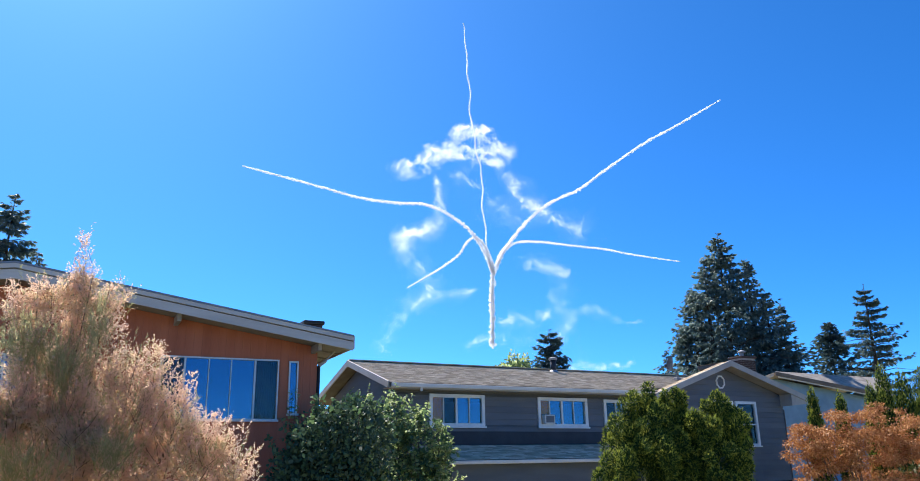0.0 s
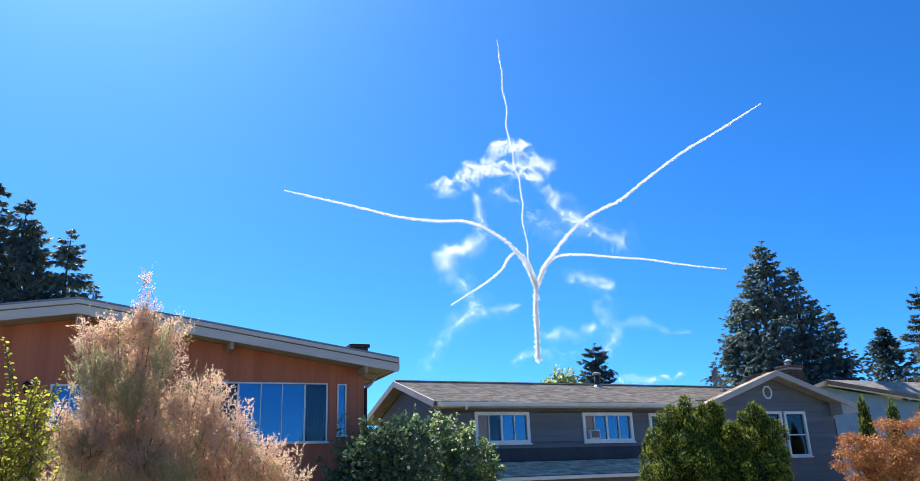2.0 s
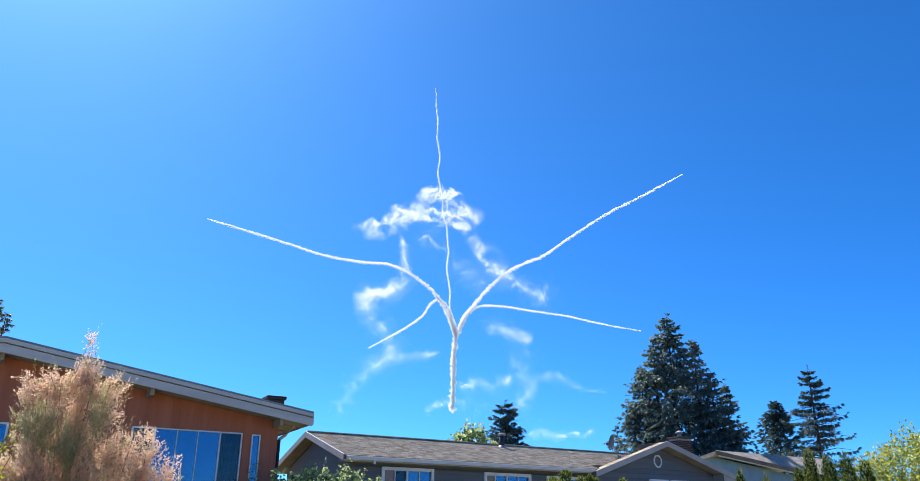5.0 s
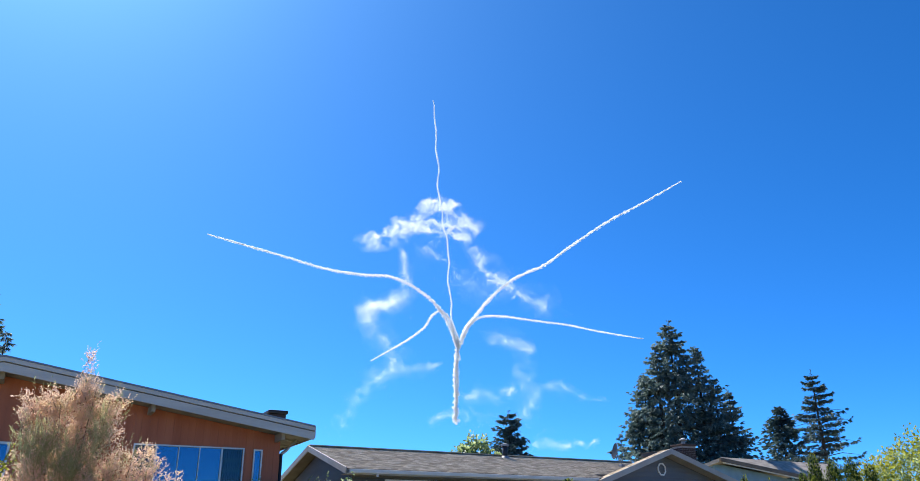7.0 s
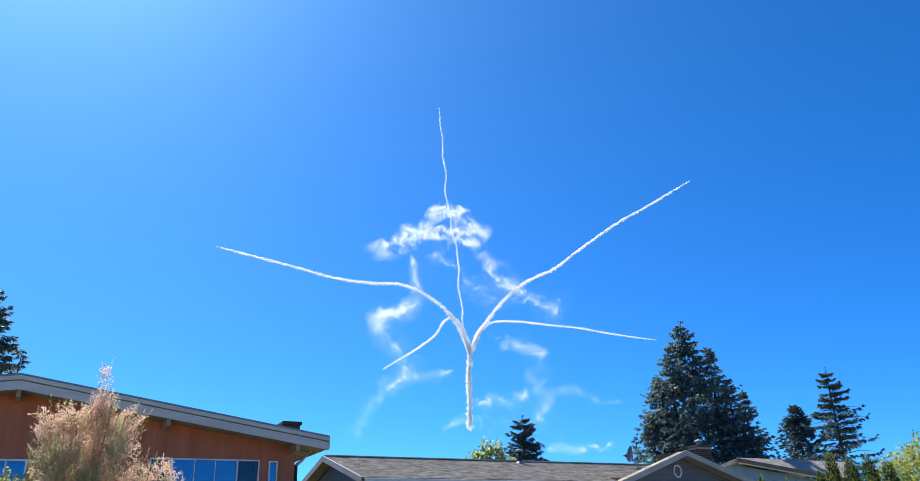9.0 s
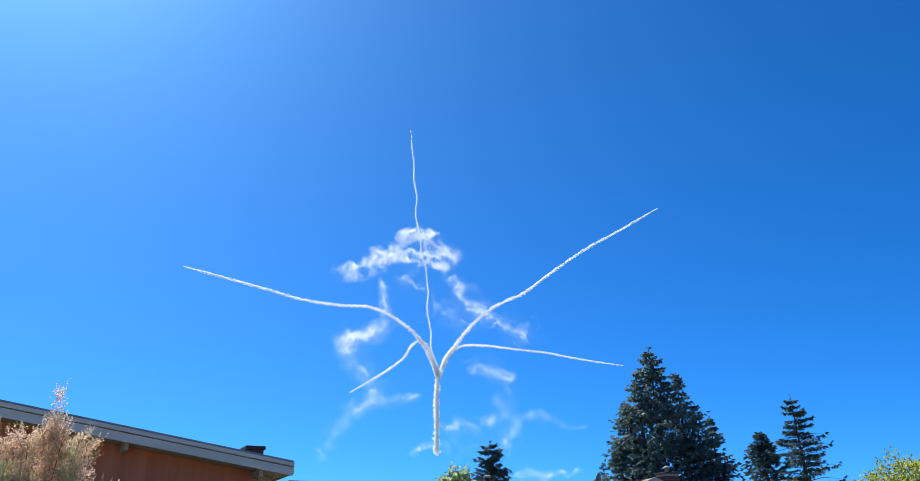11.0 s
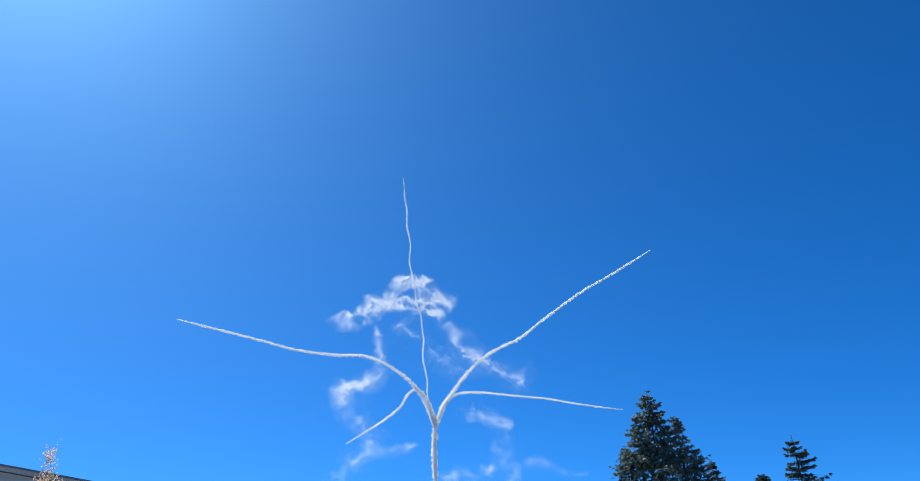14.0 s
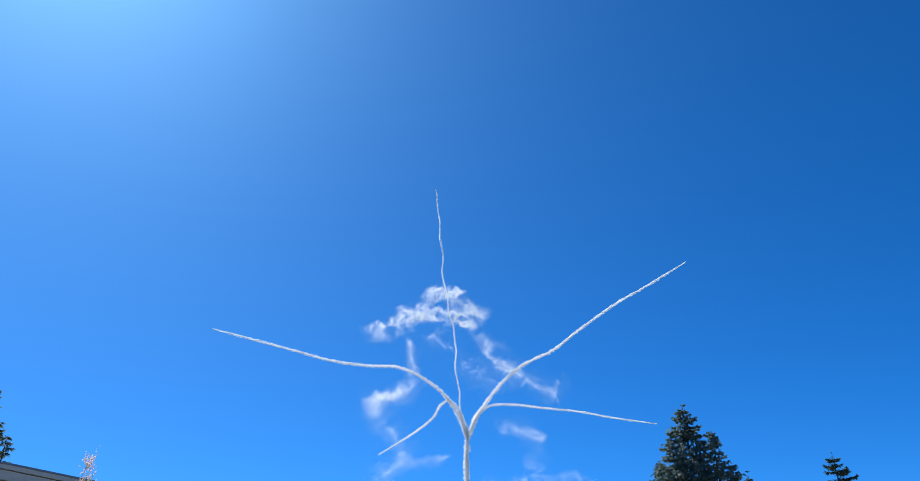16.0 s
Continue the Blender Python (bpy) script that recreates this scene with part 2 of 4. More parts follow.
def mesh_from(name, verts, quads):
    """A mesh from arrays of corners (n, 3) and quads or triangles (m, k)."""
    me = bpy.data.meshes.new(name)
    k = quads.shape[1]
    me.vertices.add(len(verts))
    me.vertices.foreach_set("co", verts.astype(np.float32).ravel())
    me.loops.add(quads.size)
    me.loops.foreach_set("vertex_index", quads.astype(np.int32).ravel())
    me.polygons.add(len(quads))
    me.polygons.foreach_set("loop_start", np.arange(0, quads.size, k, dtype=np.int32))
    me.update(calc_edges=True)
    return me


def unit(v):
    return v / np.maximum(np.linalg.norm(v, axis=-1, keepdims=True), 1e-9)


def blades(name, base, way, length, width, rng, bend=0.25, belly=0.45, broad=False):
    """Many small leaves, each a bent kite (or, broad, a rounded six-cornered leaf) from its base along its way."""
    n = len(base)
    way = unit(way)
    side = unit(np.cross(way, rng.normal(size=(n, 3))))
    face = np.cross(side, way)
    L, W = np.broadcast_to(length, n)[:, None], np.broadcast_to(width, n)[:, None]
    mid = base + way * L * belly + face * L * bend * rng.uniform(-0.5, 0.5, (n, 1))
    tip = base + way * L + face * L * bend * rng.uniform(-1, 1, (n, 1)) - np.array([0, 0, 1]) * L * bend * 0.4
    if broad:
        low, high = base + (mid - base) * 0.62, mid + (tip - mid) * 0.5
        v = np.stack([base, low + side * W * 0.45, high + side * W * 0.4, tip, high - side * W * 0.4, low - side * W * 0.45], 1).reshape(-1, 3)
        return mesh_from(name, v, np.arange(6 * n).reshape(-1, 6))
    v = np.stack([base, mid + side * W / 2, tip, mid - side * W / 2], 1).reshape(-1, 3)
    return mesh_from(name, v, np.arange(4 * n).reshape(-1, 4))


def cells(u0, u1, z0, z1, holes):
    """The rectangle less its holes, as a list of smaller rectangles."""
    us = sorted({u0, u1, *[min(max(h[k], u0), u1) for h in holes for k in (0, 1)]})
    zs = sorted({z0, z1, *[min(max(h[k], z0), z1) for h in holes for k in (2, 3)]})
    out = []
    for a, b in zip(us, us[1:]):
        for c, d in zip(zs, zs[1:]):
            mu, mz = (a + b) / 2, (c + d) / 2
            if not any(h[0] < mu < h[1] and h[2] < mz < h[3] for h in holes):
                out.append((a, b, c, d))
    return out


def merged(rects):
    """Joins neighbouring rectangles of equal span, one above the other or side by side."""
    rects = sorted(rects)
    out = []
    for r in rects:
        if out and out[-1][0] == r[0] and out[-1][1] == r[1] and abs(out[-1][3] - r[2]) < 1e-6:
            out[-1] = (r[0], r[1], out[-1][2], r[3])
        else:
            out.append(r)
    return out


# ---- ground ----
def build_ground():
    n = 60
    lin = np.sign(np.linspace(-1, 1, n)) * np.abs(np.linspace(-1, 1, n)) ** 3 * 2500
    X, Y = np.meshgrid(lin, lin)
    Z = np.array([[0.06 * noise.noise(Vector((x * 0.2, y * 0.2, 0))) for x in lin] for y in lin]) - 0.05
    v = np.stack([X.ravel(), Y.ravel(), Z.ravel()], 1)
    i = np.arange((n - 1) * (n - 1))
    r, c = i // (n - 1), i % (n - 1)
    q = np.stack([r * n + c, r * n + c + 1, (r + 1) * n + c + 1, (r + 1) * n + c], 1)
    me = mesh_from("ground", v, q)
    me.materials.append(M_GRASS)
    tagged(new("ground", me), "lawn, paled to bounce light, running out to the horizon", "ground", kind="structure")


build_ground()


def window(parent, u0, u1, z0, z1, y, bars, panes, trim=0.09, depth=0.07, mat=None, sill=True, rails=(), bar_w=0.045, inset=0.05):
    """A window set into an opening: surround, mullions, rails, a pane for every light, and a sill."""
    mat = mat or M_WHITE
    win = thing_part("window", parent)
    bm = bmesh.new()
    f = trim
    add_box(bm, u0, u1, y - depth, y + 0.05, z1 - f, z1)
    add_box(bm, u0, u1, y - depth, y + 0.05, z0, z0 + f)
    add_box(bm, u0, u0 + f, y - depth, y + 0.05, z0 + f, z1 - f)
    add_box(bm, u1 - f, u1, y - depth, y + 0.05, z0 + f, z1 - f)
    bmesh.ops.remove_doubles(bm, verts=bm.verts[:], dist=1e-4)
    part("window_frame", bm, mat, win)
    for u, w in bars:
        part("mullion", box(u - w / 2, u + w / 2, y - depth * 0.6, y + 0.045, z0 + f, z1 - f, 0.006), mat, win)
    for z in rails:
        part("rail", box(u0 + f, u1 - f, y - depth * 0.7, y + 0.045, z - bar_w / 2, z + bar_w / 2, 0.006), mat, win)
    if sill:
        part("window_sill", box(u0 - 0.03, u1 + 0.03, y - depth - 0.05, y - depth + 0.004, z0 - 0.035, z0 + 0.02, 0.006), mat, win)
    edges = [u0 + f] + [b[0] for b in bars] + [u1 - f]
    for a, b, g in zip(edges, edges[1:], panes):
        p = part("pane", box(a, b, y + inset * 0.3, y + inset * 0.3 + 0.008, z0 + f, z1 - f), g, win)
        p.visible_shadow = False
    return win


def thing_part(name, parent):
    ob = new(name)
    ob.parent = parent
    return ob


def beam(p0, p1, w, h):
    """A squared timber from p0 to p1; w across, h down from the line."""
    p0, p1 = Vector(p0), Vector(p1)
    t = (p1 - p0).normalized()
    a = t.cross(Vector((0, 0, 1))).normalized() * (w / 2)
    d = a.cross(t).normalized()
    d = d if d.z < 0 else -d
    bm = bmesh.new()
    v = [bm.verts.new(p + s * a + k * d) for p in (p0, p1) for k in (0, h) for s in (-1, 1)]
    for f in ((0, 1, 3, 2), (4, 6, 7, 5), (0, 4, 5, 1), (2, 3, 7, 6), (0, 2, 6, 4), (1, 5, 7, 3)):
        bm.faces.new([v[i] for i in f])
    bmesh.ops.recalc_face_normals(bm, faces=bm.faces[:])
    bmesh.ops.bevel(bm, geom=bm.edges[:], offset=min(w, h) * 0.08, segments=1, affect="EDGES")
    return bm


def shingle_field(origin, along, up, width, height, rng, tab=0.30, course=0.145, keep=None):
    """Courses of overlapping shingles on a slope, joined into one mesh. keep(u, v) says where they lie."""
    origin, along, up = np.array(origin, float), unit(np.array(along, float)), unit(np.array(up, float))
    out = np.cross(along, up)
    out = out if out[2] > 0 else -out
    V, Q, n = [], [], 0
    rows = int(height / course)
    for r in range(rows):
        u = -rng.uniform(0, tab)
        while u < width:
            w = tab * rng.uniform(0.75, 1.15)
            a, b = max(0, u), min(width, u + w - 0.008)
            u += w
            if b - a < 0.05 or (keep and not keep((a + b) / 2, r * course)):
                continue
            v0 = r * course + rng.normal(0, 0.004)
            v1 = v0 + course * 1.15
            t = 0.007 + rng.uniform(0, 0.006)
            c = [(a, v0, t), (b, v0, t), (b, v1, 0.001), (a, v1, 0.001), (a, v0, 0), (b, v0, 0)]
            V += [origin + along * x + up * y + out * z for x, y, z in c]
            Q += [(n, n + 1, n + 2, n + 3), (n + 4, n + 5, n + 1, n)]
            n += 6
    return mesh_from("shingles", np.array(V), np.array(Q))


# ---- orange cedar house ----
def build_orange_house():
    house = thing("house", pose(-4.43, 20.59, 0, 0, 0, 26.0), "low-pitched house with stained orange-brown vertical cedar boards", "house")
    peak_u, peak_z, slope, end_r, end_l, front, back = -5.88, 6.13, 0.1545, 1.63, -13.4, -0.9, 9.6

    def top(u):
        return peak_z - slope * abs(u - peak_u)

    # roof slabs, metal edge and fascia boards
    for a, b in ((peak_u, end_r), (end_l, peak_u)):
        part("roof", prism([(a, top(a) - 0.03), (b, top(b) - 0.03), (b, top(b) - 0.27), (a, top(a) - 0.27)], front + 0.05, back), M_TAR, house, "flat grey tar roof slab")
        part("roof_edge", prism([(a, top(a)), (b, top(b)), (b, top(b) - 0.04), (a, top(a) - 0.04)], front - 0.06, front + 0.06), M_METAL_EDGE, house, "weathered grey metal roof edge")
        part("drip_board", prism([(a, top(a) - 0.043), (b, top(b) - 0.043), (b, top(b) - 0.14), (a, top(a) - 0.14)], front - 0.045, front + 0.045), M_FASCIA, house, "light grey painted drip board")
        part("fascia", prism([(a, top(a) - 0.165), (b, top(b) - 0.165), (b, top(b) - 0.37), (a, top(a) - 0.37)], front - 0.01, front + 0.045), M_FASCIA, house, "light grey painted fascia board")
        part("soffit", prism([(a, top(a) - 0.275), (b, top(b) - 0.275), (b, top(b) - 0.30), (a, top(a) - 0.30)], front + 0.05, back), M_SOFFIT, house)
    part("fascia", box(end_r - 0.003, end_r + 0.03, front - 0.01, back, top(end_r) - 0.33, top(end_r) - 0.02), M_FASCIA, house)
    part("gutter", box(end_r + 0.032, end_r + 0.085, front + 0.35, back, top(end_r) - 0.2, top(end_r) - 0.09, 0.012), M_METAL_EDGE, house)
    for u in (-9.3, peak_u, -2.49, 0.86):
        part("rafter", box(u - 0.05, u + 0.05, front + 0.25, 0.2, top(u) - 0.5, top(u) - 0.31, 0.01), M_SOFFIT, house)
    # soffit board joints across the overhang at the low end
    for k in range(9):
        y = front + 0.2 + k * 1.0
        part("soffit_batten", beam((1.02, y, top(1.02) - 0.302), (end_r - 0.02, y, top(end_r) - 0.302), 0.05, 0.03), M_SOFFIT, house)

    holes = [(-2.76, 0.01, 2.93, 4.40), (0.26, 0.50, 3.08, 4.38), (-6.32, -5.45, 3.3, 4.30)]
    u0, u1 = -12.7, 0.98
    bm = bmesh.new()
    for a, b, c, d in cells(u0, u1, 0, 4.5, holes):
        add_box(bm, a, b, 0.03, 0.16, c, d)
    add_prism(bm, [(u0, 4.5), (u1, 4.5), (u1, top(u1) - 0.3), (peak_u, peak_z - 0.3), (u0, top(u0) - 0.3)], 0.03, 0.16)
    bmesh.ops.remove_doubles(bm, verts=bm.verts[:], dist=1e-4)
    part("wall", bm, M_BRICKISH, house)
    for name, b in (("wall", box(u1 - 0.16, u1, 0.165, 9.0, 0, top(u1) - 0.3)), ("wall", box(u0, u0 + 0.16, 0.165, 9.0, 0, top(u0) - 0.3)),
                    ("wall", box(u0 + 0.16, u1 - 0.16, 8.84, 9.0, 0, 5.0))):
        part(name, b, M_BRICKISH, house)
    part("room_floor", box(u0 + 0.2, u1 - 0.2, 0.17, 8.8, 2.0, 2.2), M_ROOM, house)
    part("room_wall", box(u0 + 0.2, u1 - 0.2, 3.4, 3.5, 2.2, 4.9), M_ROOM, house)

    # windows: a five-light picture window, a narrow side light and a small window
    window(house, -2.76, 0.01, 2.93, 4.40, 0.0, [(-2.21, 0.045), (-1.66, 0.025), (-1.14, 0.025), (-0.57, 0.045)],
           [G_DARK, G_BLUE, G_BLUE, G_BLUE, G_DARK], trim=0.036, depth=0.04, mat=M_ALU)
    bm = bmesh.new()
    rows = [[bm.verts.new((-0.54 + 0.026 * k, 0.075 + (0.022 if k % 2 else 0.0), z)) for k in range(20)] for z in (2.99, 4.34)]
    for k in range(19):
        bm.faces.new((rows[0][k], rows[0][k + 1], rows[1][k + 1], rows[1][k]))
    bmesh.ops.solidify(bm, geom=bm.faces[:], thickness=0.004)
    part("curtain", bm, M_PLEATS, house, "dark grey pleated curtain behind the glass")
    window(house, 0.26, 0.50, 3.08, 4.38, 0.0, [], [G_BLUE], trim=0.036, depth=0.04, mat=M_ALU)
    window(house, -6.32, -5.45, 3.3, 4.30, 0.0, [(-5.9, 0.035)], [G_BLUE, G_BLUE], trim=0.05, depth=0.045, mat=M_ALU)

    # downpipe at the corner
    part("downpipe", tube([(1.05, 0.1, 4.3), (1.04, 0.1, 0.1)], [0.045, 0.045], 8), M_GREY_TRIM, house, "dark downpipe", smooth=True)
    part("pipe_elbow", tube([(1.45, 0.1, top(1.45) - 0.3), (1.2, 0.1, 4.42), (1.05, 0.1, 4.3)], [0.045, 0.045, 0.045], 8), M_FASCIA, house, "pale pipe elbow", smooth=True)

    # low chimney with a flat cap
    ch = part("chimney", box(0.86, 1.32, 0.8, 1.5, top(1.4) - 0.1, 5.49, 0.015), M_BRICK, house, "dark low chimney")
    part("chimney_cap", box(0.79, 1.37, 0.74, 1.56, 5.493, 5.60, 0.04), M_DARK, ch)

    # vertical boards, each split round the openings
    rng = np.random.default_rng(5)
    u = u0
    while u < u1 - 0.02:
        w = 0.19 + rng.uniform(-0.012, 0.012)
        e = min(u + w, u1)
        for a, b, c, d in merged(cells(u, e - 0.003, 0.1, 4.45, holes)):
            y = rng.uniform(-0.003, 0.002)
            if d > 4.44:
                bm = prism([(a, c), (b, c), (b, top(b) - 0.31), (a, top(a) - 0.31)], y, 0.028)
            else:
                bm = box(a, b, y, 0.028, c, d)
            part("board", bm, M_CEDAR_SIDING, house)
        u = e
    return house


# ---- grey house ----
def build_grey_house():
    house = thing("house", pose(0.9, 27.01, 0, 0, 0, 27.2), "grey house with lap siding, white windows and a brown shingle roof", "house")
    rng = np.random.default_rng(8)
    L, R, depth = -3.19, 13.71, 6.2
    gx, gz, gs, gs_r, gy = 10.43, 5.49, 0.345, 0.312, -0.3          # the cross gable: apex, slope, face
    eave_z, eave_y, ridge_z, ridge_y = 4.28, -0.62, 5.365, 3.1

    def gtop(u):
        return gz - (gs_r if u > gx else gs) * abs(u - gx)

    windows = [(-2.01, -0.01, 2.98, 4.00), (2.06, 4.13, 2.98, 3.98), (4.85, 6.9, 2.98, 3.96)]
    gwins = [(9.82, 10.90, 2.3, 4.0), (11.02, 12.14, 2.3, 4.0)]
    bm = bmesh.new()
    for a, b, c, d in cells(L, 7.0, 0, 4.14, windows):
        add_box(bm, a, b, 0.03, 0.18, c, d)
    bmesh.ops.remove_doubles(bm, verts=bm.verts[:], dist=1e-4)
    part("wall", bm, M_GREY_TRIM, house)
    bm = bmesh.new()
    for a, b, c, d in cells(7.0, R, 0, 4.05, gwins):
        add_box(bm, a, b, gy + 0.03, gy + 0.18, c, d)
    add_prism(bm, [(7.0, 4.05), (R, 4.05), (R, gtop(R) - 0.2), (gx, gz - 0.2)], gy + 0.03, gy + 0.18)
    bmesh.ops.remove_doubles(bm, verts=bm.verts[:], dist=1e-4)
    part("gable_wall", bm, M_GREY_TRIM, house)
    part("wall", prism([(0.0, 0), (depth, 0), (depth, 4.2), (3.1, 5.15), (0.0, 4.2)], 0, 0.15), M_GREY_SIDING, house).matrix_local = Matrix.Translation((L + 0.15, 0.0, 0)) @ Matrix.Rotation(radians(90), 4, "Z")
    part("wall", box(R - 0.15, R, gy + 0.19, depth, 0, 4.0), M_GREY_SIDING, house)
    part("wall", box(L + 0.2, R - 0.2, depth - 0.15, depth, 0, 4.1), M_GREY_SIDING, house)
    # room surfaces in the near-black colour that stands for indoor shade
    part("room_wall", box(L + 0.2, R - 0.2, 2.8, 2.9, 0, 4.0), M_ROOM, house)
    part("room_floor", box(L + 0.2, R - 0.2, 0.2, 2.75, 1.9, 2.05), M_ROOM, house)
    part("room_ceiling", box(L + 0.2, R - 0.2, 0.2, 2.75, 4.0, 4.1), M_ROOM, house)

    # main roof: deck, shingles, rake boards, gutter
    up = Vector((0, ridge_y - eave_y, ridge_z - eave_z))
    l_roof, r_roof = -3.62, 11.9
    for s in (1, -1):
        y0 = eave_y if s > 0 else 2 * ridge_y - eave_y
        bm = bmesh.new()
        c = [(l_roof, y0, eave_z - 0.03), (r_roof, y0, eave_z - 0.03), (r_roof, ridge_y, ridge_z - 0.03), (l_roof, ridge_y, ridge_z - 0.03)]
        if s > 0:
            c[1:2] = [(6.98, y0, eave_z - 0.03), (6.98, 0.0, eave_z + 0.15), (r_roof, 0.0, eave_z + 0.15)]
        lo = [bm.verts.new((x, y, z - 0.13)) for x, y, z in c]
        hi = [bm.verts.new(p) for p in c]
        bm.faces.new(hi)
        bm.faces.new(lo[::-1])
        for i in range(len(c)):
            k = (i + 1) % len(c)
            bm.faces.new((lo[i], lo[k], hi[k], hi[i]))
        bmesh.ops.recalc_face_normals(bm, faces=bm.faces[:])
        part("roof", bm, M_UNDERLAY, house, "brown asphalt shingle roof")
        p0, p1 = (l_roof - 0.02, y0 - 0.02 * s, eave_z + 0.005), (l_roof - 0.02, ridge_y, ridge_z + 0.005)
        part("rake_board", beam(p0, p1, 0.045, 0.2), M_RAKE, house, "cream rake board")
    sh = part("shingles", shingle_field((l_roof, eave_y - 0.03, eave_z - 0.025), (1, 0, 0), up, r_roof - l_roof, up.length + 0.05, rng, tab=0.25, keep=lambda u, v: u + l_roof < 7.0 or v > 0.64), M_SHINGLE, house)
    tagged(sh, "weathered brown asphalt shingles", kind="stuff")
    part("ridge_cap", beam((l_roof, ridge_y, ridge_z + 0.03), (r_roof, ridge_y, ridge_z + 0.03), 0.26, 0.04), M_SHINGLE, house)
    part("fascia", box(l_roof, 6.75, eave_y + 0.0, eave_y + 0.03, eave_z - 0.2, eave_z - 0.04), M_RAKE, house)
    part("gutter", box(l_roof + 0.05, 6.7, eave_y - 0.11, eave_y - 0.004, eave_z - 0.17, eave_z - 0.045, 0.03), M_GUTTER, house, "cream metal gutter")
    part("soffit", box(l_roof + 0.05, 6.9, eave_y + 0.035, 0.0, eave_z - 0.18, eave_z - 0.16), M_SOFFIT, house)
    part("gutter_outlet", box(-2.62, -2.54, eave_y - 0.09, eave_y - 0.02, eave_z - 0.27, eave_z - 0.168, 0.01), M_GUTTER, house)

    # cross gable roof
    for s in (1, -1):
        e = gx + s * (4.01 if s > 0 else 3.85)
        a, b = sorted((gx, e))
        run = 0.85 if s > 0 else -0.4
        part("roof", prism([(a, gtop(a) - 0.03), (b, gtop(b) - 0.03), (b, gtop(b) - 0.17), (a, gtop(a) - 0.17)], -0.88, run), M_UNDERLAY, house)
        part("rake_board", prism([(a, gtop(a)), (b, gtop(b)), (b, gtop(b) - 0.22), (a, gtop(a) - 0.22)], -0.93, -0.885), M_RAKE, house, "cream rake board on the gable")
        part("soffit", prism([(a, gtop(a) - 0.173), (b, gtop(b) - 0.173), (b, gtop(b) - 0.19), (a, gtop(a) - 0.19)], -0.87, -0.31), M_SOFFIT, house)
        g = part("shingles", shingle_field((e, -0.9, gtop(e) - 0.025), (0, 1, 0), (-s, 0, gs_r if s > 0 else gs), run + 0.9, abs(e - gx) * math.hypot(1, gs), rng), M_SHINGLE, house)
        tagged(g, kind="stuff")
    part("roof", prism([(gx - 3.6, 3.85), (gx, 4.85), (gx, 4.7), (gx - 3.6, 3.7)], -0.1, 0.6), M_UNDERLAY, house)
    part("rear_roof", box(11.92, R + 0.3, 0.86, depth + 0.2, 4.02, 4.16), M_UNDERLAY, house)
    part("soffit_return", prism([(R - 0.12, gtop(R - 0.12) - 0.2), (14.42, gtop(14.42) - 0.2), (14.42, 3.92), (R - 0.12, 3.84)], -0.88, -0.3), M_RAKE, house, "boxed cream eave return")

    # belt board and the lower storey with its shingled roof
    part("belt_board", box(L, 7.0, -0.035, 0.028, 2.42, 2.84, 0.006), M_GREY_TRIM, house, "dark belt board above the lower roof")
    part("lower_roof", prism([(-0.02, 2.42), (-0.02, 2.30), (-2.1, 1.82), (-2.1, 1.94)], 0, 10.1), M_UNDERLAY, house).matrix_local = Matrix.Translation((7.0, 0, 0)) @ Matrix.Rotation(radians(90), 4, "Z")
    g = part("lower_shingles", shingle_field((-3.1, -2.14, 1.95), (1, 0, 0), (0, 2.1, 0.48), 10.1, 2.15, rng), M_SHINGLE, house)
    tagged(g, kind="stuff")
    part("lower_wall", box(-3.0, 6.9, -1.7, -0.05, 0, 1.85), M_GREY_SIDING, house)
    part("lower_gutter", box(-3.1, 7.0, -2.24, -2.13, 1.82, 1.93, 0.03), M_GUTTER, house)

    # windows, curtains behind their first light
    w1 = window(house, *windows[0], 0.0, [(-1.50, 0.03), (-1.04, 0.07), (-0.57, 0.03)], [G_DARK, G_DARK, G_BLUE, G_BLUE], trim=0.11, depth=0.06)
    part("curtain", box(-1.88, -1.52, 0.035, 0.05, 3.1, 3.9), M_CURTAIN, w1, "tan curtain behind the glass")
    w2 = window(house, *windows[1], 0.0, [(2.55, 0.03), (3.06, 0.07), (3.55, 0.03)], [G_DARK, G_BLUE, G_BLUE, G_BLUE], trim=0.11, depth=0.06)
    part("curtain", box(2.18, 2.53, 0.035, 0.05, 3.42, 3.88), M_CURTAIN, w2, "tan curtain behind the glass")
    window(house, *windows[2], 0.0, [(5.4, 0.03), (5.87, 0.07), (6.35, 0.03)], [G_DARK, G_BLUE, G_BLUE, G_BLUE], trim=0.11, depth=0.06)
    for w in gwins:
        window(house, *w, gy, [], [G_DARK], trim=0.1, depth=0.06, rails=(3.12,))

    # octagonal vent
    vent = thing_part("gable_vent", house)
    vx, vz = 10.37, 4.72
    bm = bmesh.new()
    rings = []
    for y, r in ((gy - 0.05, 1.0), (gy - 0.05, 0.78), (gy + 0.02, 0.78), (gy + 0.02, 1.0)):
        rings.append([bm.verts.new((vx + 0.235 * r * math.cos(k * math.tau / 8 + math.tau / 16), y, vz + 0.27 * r * math.sin(k * math.tau / 8 + math.tau / 16))) for k in range(8)])
    for a, b in zip(rings, rings[1:] + rings[:1]):
        for k in range(8):
            bm.faces.new((a[k], a[(k + 1) % 8], b[(k + 1) % 8], b[k]))
    bmesh.ops.recalc_face_normals(bm, faces=bm.faces[:])
    part("vent_ring", bm, M_WHITE, vent, "white octagonal ring")
